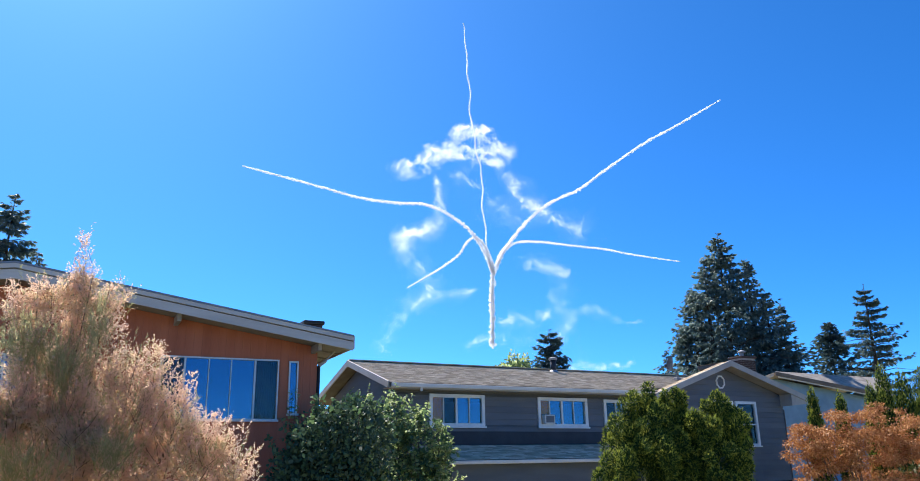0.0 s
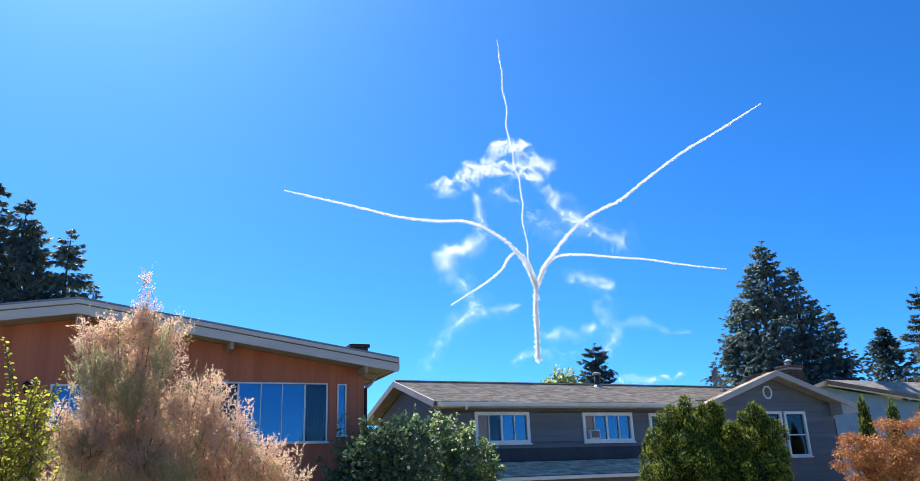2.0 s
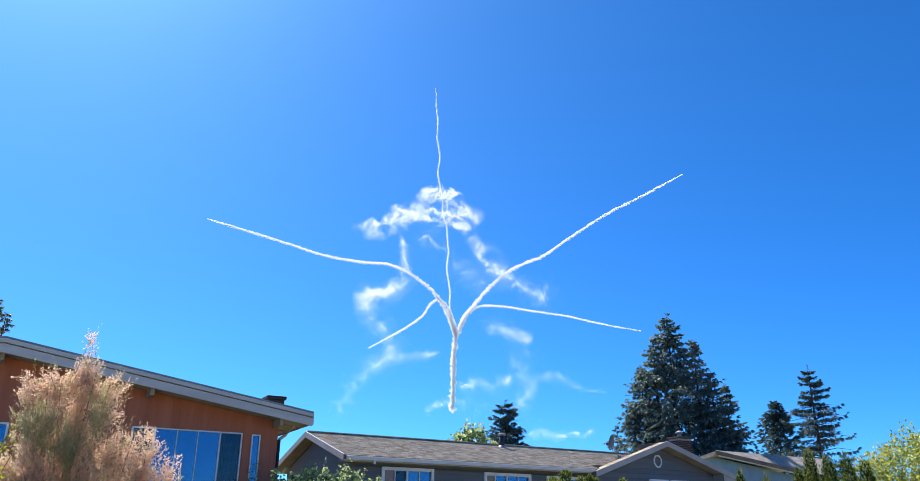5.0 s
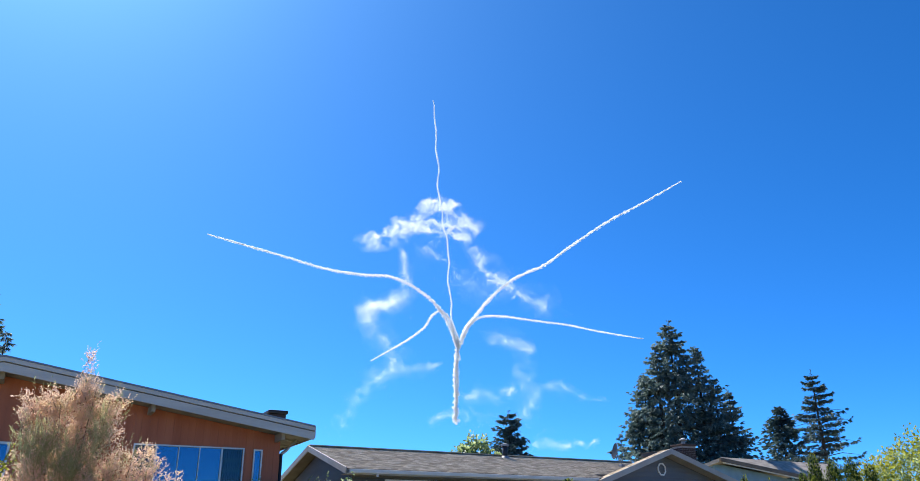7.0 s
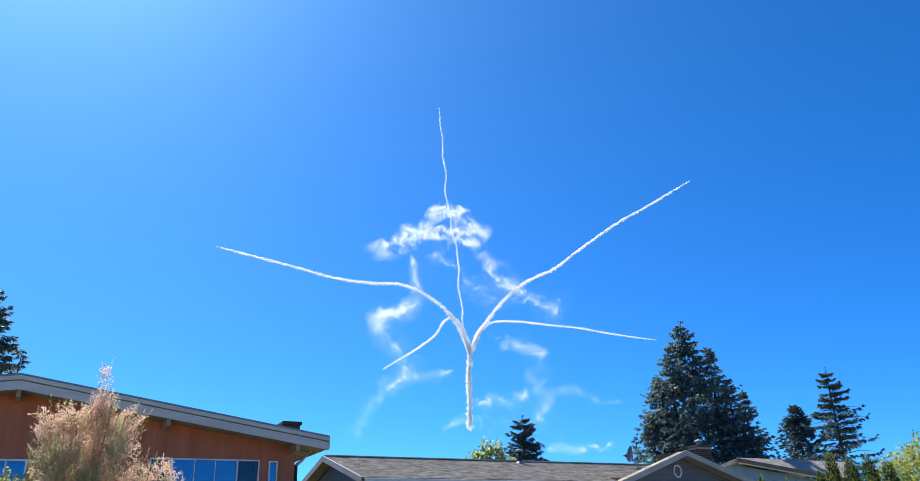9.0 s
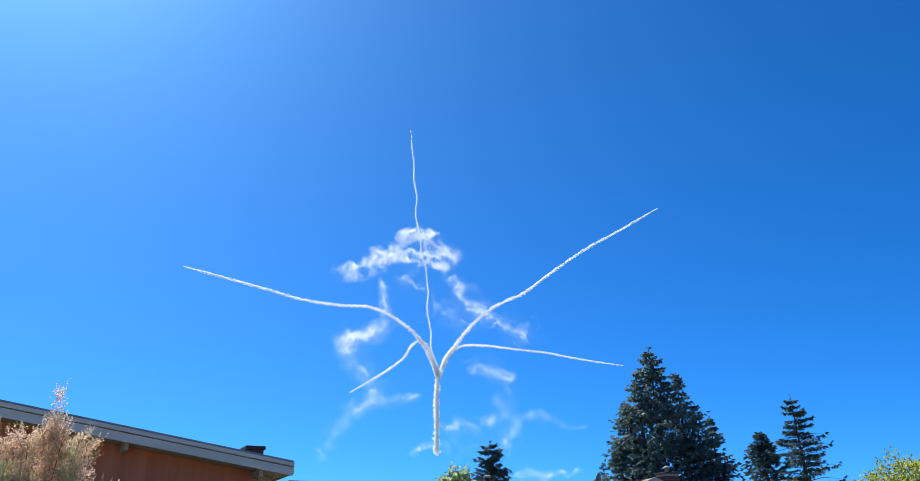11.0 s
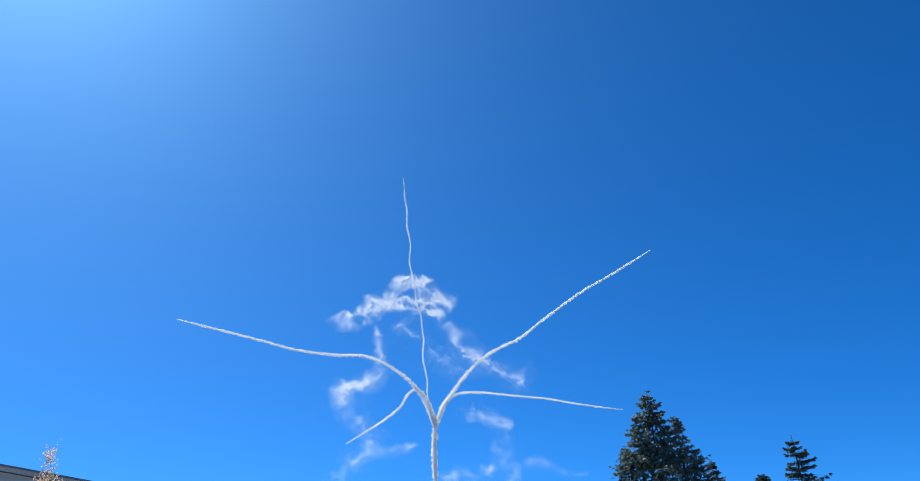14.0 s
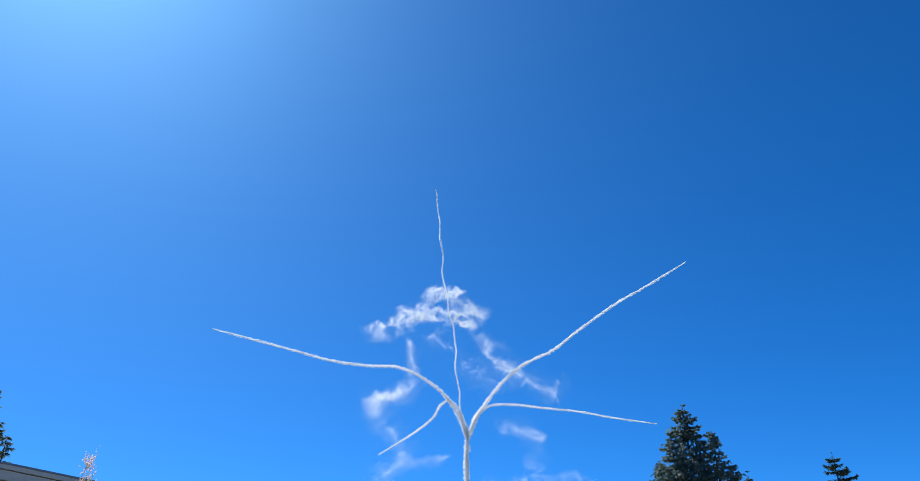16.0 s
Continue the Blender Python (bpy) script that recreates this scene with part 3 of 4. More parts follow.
    for k in range(5):
        z = vz - 0.14 + k * 0.07
        part("louvre", beam((vx - 0.16, gy - 0.012, z), (vx + 0.16, gy - 0.012, z), 0.03, 0.05), M_GREY_SIDING, vent)

    # chimney of dark brick behind the gable
    ch = part("chimney", box(12.45, 13.25, 0.4, 1.0, 4.3, 5.85, 0.01), M_MORTAR, house, "dark brick chimney with a metal flue")
    bm = bmesh.new()
    for r in range(18):
        z = 4.42 + r * 0.075
        for (x0, x1, y) in ((12.45, 13.25, 0.4),):
            x = x0 - (0.1 if r % 2 else 0)
            while x < x1:
                a, b = max(x, x0), min(x + 0.2, x1)
                if b - a > 0.03:
                    add_box(bm, a + 0.004, b - 0.004, y - 0.012, y + 0.03, z, z + 0.066)
                x += 0.21
        x = 0.4
        while x < 0.98:
            add_box(bm, 12.438, 12.48, x + 0.004, min(x + 0.2, 1.0), z, z + 0.066)
            x += 0.21
    tagged(part("brickwork", bm, M_BRICK, ch), kind="stuff")
    part("chimney_crown", box(12.39, 13.31, 0.34, 1.06, 5.853, 5.93, 0.02), M_BRICK, ch)
    part("flue", tube([(12.85, 0.7, 5.92), (12.85, 0.7, 6.12)], [0.09, 0.09], 10), M_GALV, ch, smooth=True)
    part("flue_cap", tube([(12.85, 0.7, 6.12), (12.85, 0.7, 6.16), (12.85, 0.7, 6.23)], [0.17, 0.17, 0.03], 12), M_GALV, ch)

    # lap siding, course by course, split round the windows
    h = 0.2
    for r in range(7):
        z = 2.84 + r * h
        for a, b, c, d in cells(L, 7.0, z, min(z + h, 4.12), windows):
            bm = bmesh.new()
            add_box(bm, a, b, -0.02, 0.028, c, d)
            for v in bm.verts:
                if v.co.z > c + 0.01 and v.co.y < 0:
                    v.co.y = 0.012 if d > z + h - 0.01 else -0.004
            part("siding_board", bm, M_GREY_SIDING, house)
    for r in range(22):
        z = 1.0 + r * h
        lim = (gz - 0.2 - (z + h)) / gs
        lim_r = lim * gs / gs_r
        a0, b0 = max(7.0, gx - lim), min(R, gx + lim_r)
        if lim < 0.02:
            break
        if z >= 4.0:
            lo = (gz - 0.19 - z) / gs
            ends = [(max(7.0, gx - lo), z), (min(R, gx + lo * gs / gs_r), z), (min(R, gx + lim_r), z + h), (max(7.0, gx - lim), z + h)]
            bm = prism(ends, gy - 0.02, gy + 0.028)
            for v in bm.verts:
                if v.co.z > z + 0.01 and v.co.y < gy:
                    v.co.y = gy + 0.012
            part("siding_board", bm, M_GREY_SIDING, house)
            continue
        for a, b, c, d in cells(a0, b0, z, z + h, gwins):
            bm = bmesh.new()
            add_box(bm, a, b, gy - 0.02, gy + 0.028, c, d)
            for v in bm.verts:
                if v.co.z > c + 0.01 and v.co.y < gy:
                    v.co.y = gy + 0.012 if d > z + h - 0.01 else gy - 0.004
            part("siding_board", bm, M_GREY_SIDING, house)
    part("corner_board", box(R - 0.01, R + 0.025, gy - 0.04, gy + 0.1, 0.2, 3.72, 0.006), M_GREY_SIDING, house)
    return house


def build_roof_things():
    base = pose(0.9, 27.01, 0, 0, 0, 27.2)
    # stove vent on the ridge
    v = thing("roof_vent", base @ pose(4.7, 2.75, 5.22), "galvanised metal stove vent on the shingle roof", "roof vent")
    part("pipe", tube([(0, 0, 0), (0, 0, 0.48)], [0.11, 0.11], 14), M_DISH, v, smooth=True)
    part("collar", tube([(0, 0, 0), (0, 0, 0.05), (0, 0, 0.1)], [0.2, 0.16, 0.11], 14), M_GALV, v)
    part("cap", tube([(0, 0, 0.48), (0, 0, 0.5), (0, 0, 0.56), (0, 0, 0.59)], [0.155, 0.165, 0.165, 0.09], 14), M_GALV, v)
    # satellite dish
    d = thing("satellite_dish", base @ pose(8.9, 0.7, 4.93), "satellite dish, darkened as if in shade, on a bent mast on the roof", "satellite dish")
    part("mast", tube([(0.25, 0, 0), (0.22, 0, 0.18), (0.06, 0.0, 0.38), (0, 0, 0.5)], [0.025, 0.025, 0.025, 0.025], 8), M_GALV, d, smooth=True)
    bm = bmesh.new()
    rings = []
    for i in range(5):
        r = 0.33 * i / 4 + 0.001
        rings.append([bm.verts.new((r * math.cos(k * math.tau / 20), r * 1.05 * math.sin(k * math.tau / 20), 0.35 * r * r)) for k in range(20)])
    for a, b in zip(rings, rings[1:]):
        for k in range(20):
            bm.faces.new((a[k], a[(k + 1) % 20], b[(k + 1) % 20], b[k]))
    bmesh.ops.solidify(bm, geom=bm.faces[:], thickness=0.012)
    o = part("reflector", bm, M_DISH, d, smooth=True)
    o.matrix_local = pose(-0.03, 0, 0.55, 0, -80, -22)
    part("feed_arm", tube([(-0.02, 0, 0.28), (-0.35, -0.12, 0.3), (-0.42, -0.15, 0.42)], [0.014, 0.014, 0.014], 6), M_GALV, d)
    part("feed_horn", box(-0.47, -0.39, -0.19, -0.11, 0.40, 0.5, 0.015), M_DISH, d)
    part("foot", box(0.16, 0.34, -0.09, 0.09, -0.08, 0.03, 0.01), M_GALV, d)
    # air conditioner in a window
    a = thing("air_conditioner", base @ pose(2.42, -0.06, 3.09), "white window air conditioner sitting in the sash", "air conditioner")
    part("casing", box(-0.2, 0.2, -0.16, 0.05, 0.0, 0.3, 0.015), M_AC, a)
    part("grille", box(-0.16, 0.16, -0.172, -0.158, 0.04, 0.26, 0.004), M_GREY_SIDING, a, "dark grille")
    # wall lantern on the cedar house
    w = thing("wall_lantern", pose(-4.43, 20.59, 0, 0, 0, 26.0) @ pose(-6.78, -0.01, 4.12), "black iron wall lantern on the cedar boards", "wall lamp")
    part("backplate", box(-0.05, 0.05, -0.02, 0.005, 0.0, 0.22, 0.008), M_DARK, w)
    part("arm", tube([(0, -0.02, 0.18), (0, -0.1, 0.24), (0, -0.14, 0.2)], [0.012, 0.012, 0.012], 6), M_DARK, w)
    part("lantern_body", tube([(0, -0.14, -0.06), (0, -0.14, 0.0), (0, -0.14, 0.14)], [0.03, 0.05, 0.08], 6), M_DARK, w)
    part("lantern_cap", tube([(0, -0.14, 0.14), (0, -0.14, 0.155), (0, -0.14, 0.22)], [0.1, 0.1, 0.02], 6), M_DARK, w)


# ---- pale blue house behind ----
def build_blue_house():
    house = thing("house", pose(17.86, 44.8, 0, 0, 0, 27.2), "pale blue stucco house with a low brown roof", "house")
    part("wall", prism([(-0.3, 0), (9.2, 0), (9.2, 5.15), (0.4, 6.12), (-0.3, 6.12)], 0, 0.25), M_BLUE_WALL, house)
    part("wall", box(-0.3, -0.05, 0.25, 7, 0, 6.1), M_BLUE_WALL, house)
    part("wall", box(8.95, 9.2, 0.25, 7, 0, 5.1), M_BLUE_WALL, house)
    part("wall", box(-0.05, 8.95, 6.8, 7, 0, 5.1), M_BLUE_WALL, house)
    for c in ([(-0.6, -0.7, 6.46), (9.4, -0.7, 5.40), (13.5, 2.3, 6.88)], [(-0.6, -0.6, 6.40), (13.5, 2.4, 6.80), (8.0, 9.0, 5.0), (-0.5, 7.3, 5.0)]):
        bm = bmesh.new()
        hi = [bm.verts.new(p) for p in c]
        lo = [bm.verts.new((x, y, z - 0.2)) for x, y, z in c]
        bm.faces.new(hi)
        bm.faces.new(lo[::-1])
        for i in range(len(c)):
            k = (i + 1) % len(c)
            bm.faces.new((lo[i], lo[k], hi[k], hi[i]))
        bmesh.ops.recalc_face_normals(bm, faces=bm.faces[:])
        part("roof", bm, M_ROOF_FAR, house, "faded brown roof")
    part("fascia", prism([(-0.6, 6.43), (9.4, 5.37), (9.4, 5.17), (-0.6, 6.23)], -0.76, -0.705), M_BROWN_EDGE, house)
    part("gutter", prism([(-0.3, 6.22), (9.4, 5.19), (9.4, 5.11), (-0.3, 6.14)], -0.7, -0.6), M_GUTTER, house)
    return house


build_orange_house()
build_grey_house()
build_roof_things()
build_blue_house()


# ---- plants ----
def conifer_arrays(rng, H, R, z0, n_branch, sprays, blade, droop, rise, power, ragged, centre, fan, side, hang, spread, tip_up, whorl, taper):
    """Foliage of one leader: limbs that reach out, droop and turn up at the tip, with side twigs that end in flat fans of blades."""
    if whorl:
        levels = np.arange(z0, H - 0.4, whorl)
        h = np.repeat(levels, 5) + rng.uniform(-0.2, 0.2, 5 * len(levels)) * whorl
        n_branch = len(h)
        az = rng.uniform(0, math.tau, n_branch)
    else:
        h = z0 + (H - z0) * np.sort(rng.uniform(0, 1, n_branch)) ** taper
        az = np.arange(n_branch) * 2.399 + rng.uniform(-0.5, 0.5, n_branch)
    reach = R * np.maximum(0.0, (H - h) / (H - z0)) ** power * rng.uniform(1 - ragged, 1 + ragged * 0.35, n_branch) + 0.15
    out = np.stack([np.cos(az), np.sin(az), np.zeros(n_branch)], 1)
    tang = np.stack([-np.sin(az), np.cos(az), np.zeros(n_branch)], 1)
    root = np.stack([np.full(n_branch, centre[0]), np.full(n_branch, centre[1]), h], 1)
    s = np.sort(rng.uniform(0.02, 1.0, (n_branch, sprays)) ** 0.8, 1)
    s[:, -1] = 1.0
    t = rng.uniform(-1, 1, (n_branch, sprays))
    t[:, -1] = 0.0
    off = t * side * (reach[:, None] + 0.3) * (1.05 - s * 0.8)
    pos = root[:, None] + out[:, None] * (s * reach[:, None])[..., None] + tang[:, None] * off[..., None]
    pos[..., 2] += reach[:, None] * (rise * s - droop * s**2 + tip_up * s**5) - 0.35 * np.abs(off)
    way = out[:, None] * (0.35 + 0.55 * s)[..., None] + tang[:, None] * (0.9 * t)[..., None] + rng.normal(0, 0.26, pos.shape)
    way[..., 2] -= hang * (1.15 - s**6)
    pos, way = pos.reshape(-1, 3), unit(way.reshape(-1, 3))
    across = unit(np.cross(way, rng.normal(0, 0.5, way.shape) + np.array([0, 0, 1.0])))
    angle = np.linspace(-1, 1, fan) * spread
    fans = way[:, None] + across[:, None] * angle[None, :, None] + rng.normal(0, 0.08, (len(pos), fan, 3))
    near = np.repeat(np.minimum(1, reach / 1.4), sprays)
    length = blade * (0.45 + 0.55 * near)[:, None] * rng.uniform(0.75, 1.25, (len(pos), 1)) * (1 - 0.3 * np.abs(angle / max(spread, 0.01)))[None, :]
    base = np.repeat(pos, fan, 0)
    ends = root + out * reach[:, None] * 0.9 + np.stack([0 * h, 0 * h, reach * (rise * 0.9 - droop * 0.81 + tip_up * 0.59)], 1)
    return base, fans.reshape(-1, 3), length.ravel(), list(zip(root, ends, reach))


def conifer(name, place, leaders, label, mat, seed, blade=0.45, width=0.3, n_branch=170, sprays=14, droop=0.4, rise=0.3, z0=1.5, power=0.9, ragged=0.45, fan=5,
            side=0.3, hang=0.8, spread=0.5, tip_up=0.1, whorl=0.0, taper=1.0, limb_every=3, limb=0.012):
    rng = np.random.default_rng(seed)
    tree = thing(name, pose(*place), label, "tree")
    B, W, L = [], [], []
    bm = bmesh.new()
    for k, (dx, dy, H, R) in enumerate(leaders):
        n = int(n_branch * (1 if k == 0 else 0.5))
        b, w, l, limbs = conifer_arrays(rng, H, R, z0, n, sprays, blade, droop, rise, power, ragged, (dx, dy), fan, side, hang, spread, tip_up, whorl, taper)
        B.append(b), W.append(w), L.append(l)
        add_tube(bm, [(dx * 0.3, dy * 0.3, -0.1), (dx, dy, H * 0.4), (dx, dy, H * 0.85), (dx + 0.04, dy, H)], [0.026 * H * (1 if k == 0 else 0.5), 0.014 * H, 0.0035 * H, 0.012], 7)
        for p, q, r in limbs[::limb_every]:
            mid = (p + q) / 2 + np.array([0, 0, 0.08 * r])
            add_tube(bm, [p, mid, q], [limb * r + 0.012, limb * 0.7 * r + 0.008, 0.008], 4)
        n_tip = 26
        tb = np.stack([dx + rng.normal(0, 0.03, n_tip), dy + rng.normal(0, 0.03, n_tip), H - rng.uniform(0, 1, n_tip) ** 1.5 * 1.1], 1)
        B.append(tb), W.append(np.stack([rng.normal(0, 0.8, n_tip), rng.normal(0, 0.8, n_tip), np.full(n_tip, 0.45)], 1)), L.append(np.full(n_tip, blade * 0.5))
    part("trunk", bm, M_BARK, tree, "brown bark trunk and limbs")
    B, W, L = np.concatenate(B), np.concatenate(W), np.concatenate(L)
    tagged(part("crown", blades("crown", B, W, L, L * width, rng, 0.22), mat, tree), kind="stuff")
    return tree


def lobes_points(rng, lobes, n, shell=0.35, crinkle=0.25, freq=2.0):
    """Points in the outer shell of some egg-shaped lobes (x, y, z, rx, ry, rz), uneven by noise, with the way out at each."""
    vol = np.array([l[3] * l[5] for l in lobes])
    pick = rng.choice(len(lobes), n, p=vol / vol.sum())
    lo = np.array(lobes)[pick]
    d = unit(rng.normal(size=(n, 3)))
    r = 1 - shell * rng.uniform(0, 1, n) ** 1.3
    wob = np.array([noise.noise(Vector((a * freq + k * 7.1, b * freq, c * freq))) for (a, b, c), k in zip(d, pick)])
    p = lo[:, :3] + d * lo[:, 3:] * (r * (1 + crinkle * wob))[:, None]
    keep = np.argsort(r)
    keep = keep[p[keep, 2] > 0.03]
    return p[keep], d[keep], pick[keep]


def shrub(name, place, lobes, label, mats, seed, n=9000, leaf=0.09, width=0.55, category="shrub", upward=0.3, shell=0.4, crinkle=0.3, spread=0.8, stems=7, shoots=(), group="", freq=2.0, bend=0.3, shares=None):
    rng = np.random.default_rng(seed)
    bush = thing(name, pose(*place), label, category, group)
    bm = bmesh.new()
    for k in range(stems):
        l = lobes[k % len(lobes)]
        tip = Vector((l[0] + rng.uniform(-0.5, 0.5) * l[3], l[1] + rng.uniform(-0.5, 0.5) * l[4], l[2] + 0.6 * l[5]))
        foot = Vector((l[0] * 0.6 + rng.uniform(-0.1, 0.1), l[1] * 0.6 + rng.uniform(-0.1, 0.1), -0.05))
        add_tube(bm, [foot, foot.lerp(tip, 0.5) + Vector((rng.uniform(-0.1, 0.1), rng.uniform(-0.1, 0.1), 0.1)), tip], [0.03, 0.02, 0.006], 5)
    P, D, _ = lobes_points(rng, lobes, n, shell, crinkle, freq)
    way = D * 0.6 + rng.normal(0, spread, P.shape) + np.array([0, 0, upward])
    # points run from inside out: first material innermost, last one outermost
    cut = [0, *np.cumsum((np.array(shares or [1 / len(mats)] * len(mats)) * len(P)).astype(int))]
    Ls = leaf * rng.uniform(0.6, 1.35, len(P))
    extra = []
    for (x, y, z), (tx, ty, tz) in shoots:
        a, b = Vector((x, y, z)), Vector((tx, ty, tz))
        mid = a.lerp(b, 0.55) + Vector((0, 0, 0.12 * (b - a).length))
        add_tube(bm, [a, mid, b], [0.012, 0.008, 0.004], 5)
        t = rng.uniform(0, 1, int(34 * (b - a).length / max(leaf, 0.05) * 0.12) + 14)
        pts = np.array([(1 - s) ** 2 * np.array(a) + 2 * s * (1 - s) * np.array(mid) + s * s * np.array(b) for s in t])
        extra.append(pts + rng.normal(0, leaf * 0.25, pts.shape))
    tagged(part("woody_growth", bm, M_TWIG, bush, "brown woody stems"), kind="stuff")
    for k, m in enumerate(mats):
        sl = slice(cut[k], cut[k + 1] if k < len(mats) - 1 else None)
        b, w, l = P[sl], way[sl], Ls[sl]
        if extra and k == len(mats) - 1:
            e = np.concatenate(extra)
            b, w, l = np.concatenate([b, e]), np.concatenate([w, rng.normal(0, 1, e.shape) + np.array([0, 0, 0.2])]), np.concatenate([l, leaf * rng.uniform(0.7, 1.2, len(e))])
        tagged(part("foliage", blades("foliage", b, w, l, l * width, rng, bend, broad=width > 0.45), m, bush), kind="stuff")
    return bush


def arborvitae_clumped(place, lobes, seed):
    """A clipped arborvitae whose surface is made of many small upright clumps of sprays."""
    rng = np.random.default_rng(seed)
    bumps = []
    for x, y, z, rx, ry, rz in lobes:
        count = int(150 * rx * rz / 0.6)
        for d in unit(rng.normal(size=(count, 3))):
            k = rng.uniform(0.78, 1.1)
            p = (x + d[0] * rx * k, y + d[1] * ry * k, z + d[2] * rz * k)
            if p[2] > 0.2:
                r = rng.uniform(0.06, 0.13)
                bumps.append((*p, r, r, r * rng.uniform(1.1, 1.7)))
        bumps.append((x, y, z, rx * 0.8, ry * 0.8, rz * 0.85))
    return shrub("arborvitae", place, bumps, "clipped dense green arborvitae with yellow-lit tips", [M_ARBOR, M_ARBOR_LIT], seed, n=92000, leaf=0.048, width=0.28, shell=0.5, crinkle=0.3,
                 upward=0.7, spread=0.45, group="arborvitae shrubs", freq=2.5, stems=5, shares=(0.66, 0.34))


def maple(place, lobes, seed):
    """A low spreading maple whose small leaves lie in flat overlapping tiers."""
    rng = np.random.default_rng(seed)
    tiers = []
    for x, y, z, rx, ry, rz in lobes:
        for d in unit(rng.normal(size=(int(30 * rx), 3))):
            p = (x + d[0] * rx, y + d[1] * ry, z + d[2] * rz * rng.uniform(0.8, 1.1))
            if p[2] > 0.3:
                r = rng.uniform(0.17, 0.36)
                tiers.append((*p, r, r, r * rng.uniform(0.4, 0.6)))
        tiers.append((x, y, z, rx * 0.6, ry * 0.6, rz * 0.5))
    return shrub("maple_shrub", place, tiers, "spreading lace-leaf maple with orange-brown leaves", [M_MAPLE], seed, n=62000, leaf=0.07, width=0.42, shell=0.7, crinkle=0.4,
                 upward=-0.3, spread=0.5, stems=9, freq=2.5)


def tamarisk(place, lobes, green, sprays, seed):
    """A feathery shrub: upright sprays of thin green twigs, whose outer ends carry small pink flower spikes."""
    rng = np.random.default_rng(seed)
    bush = thing("tamarisk_shrub", pose(*place), "feathery tamarisk shrub with dusty pink plumes over grey-green twigs", "shrub")
    bm = bmesh.new()
    lobes = [(x, y * 0.7, z, rx, ry * 0.55, rz) for x, y, z, rx, ry, rz in lobes]
    stout = [l for l in lobes if l[3] > 0.2]
    for k in range(14):
        l = stout[k % len(stout)]
        tip = Vector((l[0] + rng.uniform(-0.6, 0.6) * l[3], l[1] + rng.uniform(-0.6, 0.6) * l[4], l[2] + rng.uniform(0.1, 0.6) * l[5]))
        foot = Vector((l[0] * 0.25 + rng.uniform(-0.2, 0.2), rng.uniform(-0.2, 0.2), -0.05))
        mid = foot.lerp(tip, 0.5) + Vector((rng.uniform(-0.1, 0.1), 0, 0.2))
        add_tube(bm, [foot, mid, tip], [0.024, 0.012, 0.004], 5)
    P, D, _ = lobes_points(rng, lobes, sprays // 6, 0.6, 0.35, 2.6)
    P, D = np.repeat(P, 6, 0), np.repeat(D, 6, 0)
    P = P + rng.normal(0, 0.055, P.shape)
    n = len(P)
    axis = unit(D * np.array([0.55, 0.55, 0.3]) + rng.normal(0, 0.22, P.shape) + np.array([0, 0, 0.75]))
    length = rng.uniform(0.22, 0.5, n)
    foot = P - axis * length[:, None]
    # the thin twig of each spray
    sag = unit(np.cross(axis, rng.normal(size=P.shape))) * (0.06 * length[:, None])
    for k in range(0, n, 5):
        add_tube(bm, [foot[k], (foot[k] + P[k]) / 2 + sag[k], P[k]], [0.004, 0.003, 0.0015], 3)
    tagged(part("woody_growth", bm, M_TWIG, bush, "thin reddish-brown stems"), kind="stuff")
    # flower spikes along the outer part of the twig, pointing out and up
    per = 9
    f = rng.uniform(0.1, 1.0, (n, per))
    q = foot[:, None] + axis[:, None] * (f * length[:, None])[..., None]
    ring = unit(np.cross(axis[:, None], rng.normal(size=(n, per, 3))))
    way = axis[:, None] * 0.75 + ring * 0.75
    size = rng.uniform(0.06, 0.15, (n, per)) * (1.2 - 0.5 * f)
    q, way, size = q.reshape(-1, 3), unit(way.reshape(-1, 3)), size.ravel()
    hairs = 12
    g = rng.uniform(0.0, 1.0, (len(q), hairs, 1))
    bow = (rng.normal(0, 0.3, way.shape) + np.array([0, 0, 0.25]))[:, None]
    tuft = q[:, None] + (way[:, None] * g + bow * g**2) * size[:, None, None]
    hair = way[:, None] * 0.9 + rng.normal(0, 0.4, tuft.shape)
    tagged(part("plume_mass", blades("plume_mass", tuft.reshape(-1, 3), hair.reshape(-1, 3), rng.uniform(0.016, 0.032, len(q) * hairs), 0.011, rng, 0.4), M_TAMARISK, bush), kind="stuff")
    # fine green twigs: along the sprays, and in the upright green heart of the shrub
    for name, where, count, up, reach, per in (("twig_mass", lobes, int(sprays * 0.55), 0.9, (0.15, 0.35), 14), ("green_mass", green, int(sprays * 0.33), 1.2, (0.2, 0.4), 18)):
        P, D, _ = lobes_points(rng, where, count, 0.8, 0.4, 3.0)
        m = len(P)
        ax = unit(D * np.array([0.5, 0.5, 0.2]) + rng.normal(0, 0.25, P.shape) + np.array([0, 0, up]))
        ln = rng.uniform(*reach, m)
        f = rng.uniform(-0.6, 0.4, (m, per))
        q = P[:, None] + ax[:, None] * (f * ln[:, None])[..., None]
        w = ax[:, None] * 1.0 + rng.normal(0, 0.33, q.shape)
        bl = rng.uniform(0.035, 0.08, m * per)
        tagged(part(name, blades(name, q.reshape(-1, 3), w.reshape(-1, 3), bl, 0.006, rng, 0.3), M_TAMARISK_G, bush), kind="stuff")
    return bush


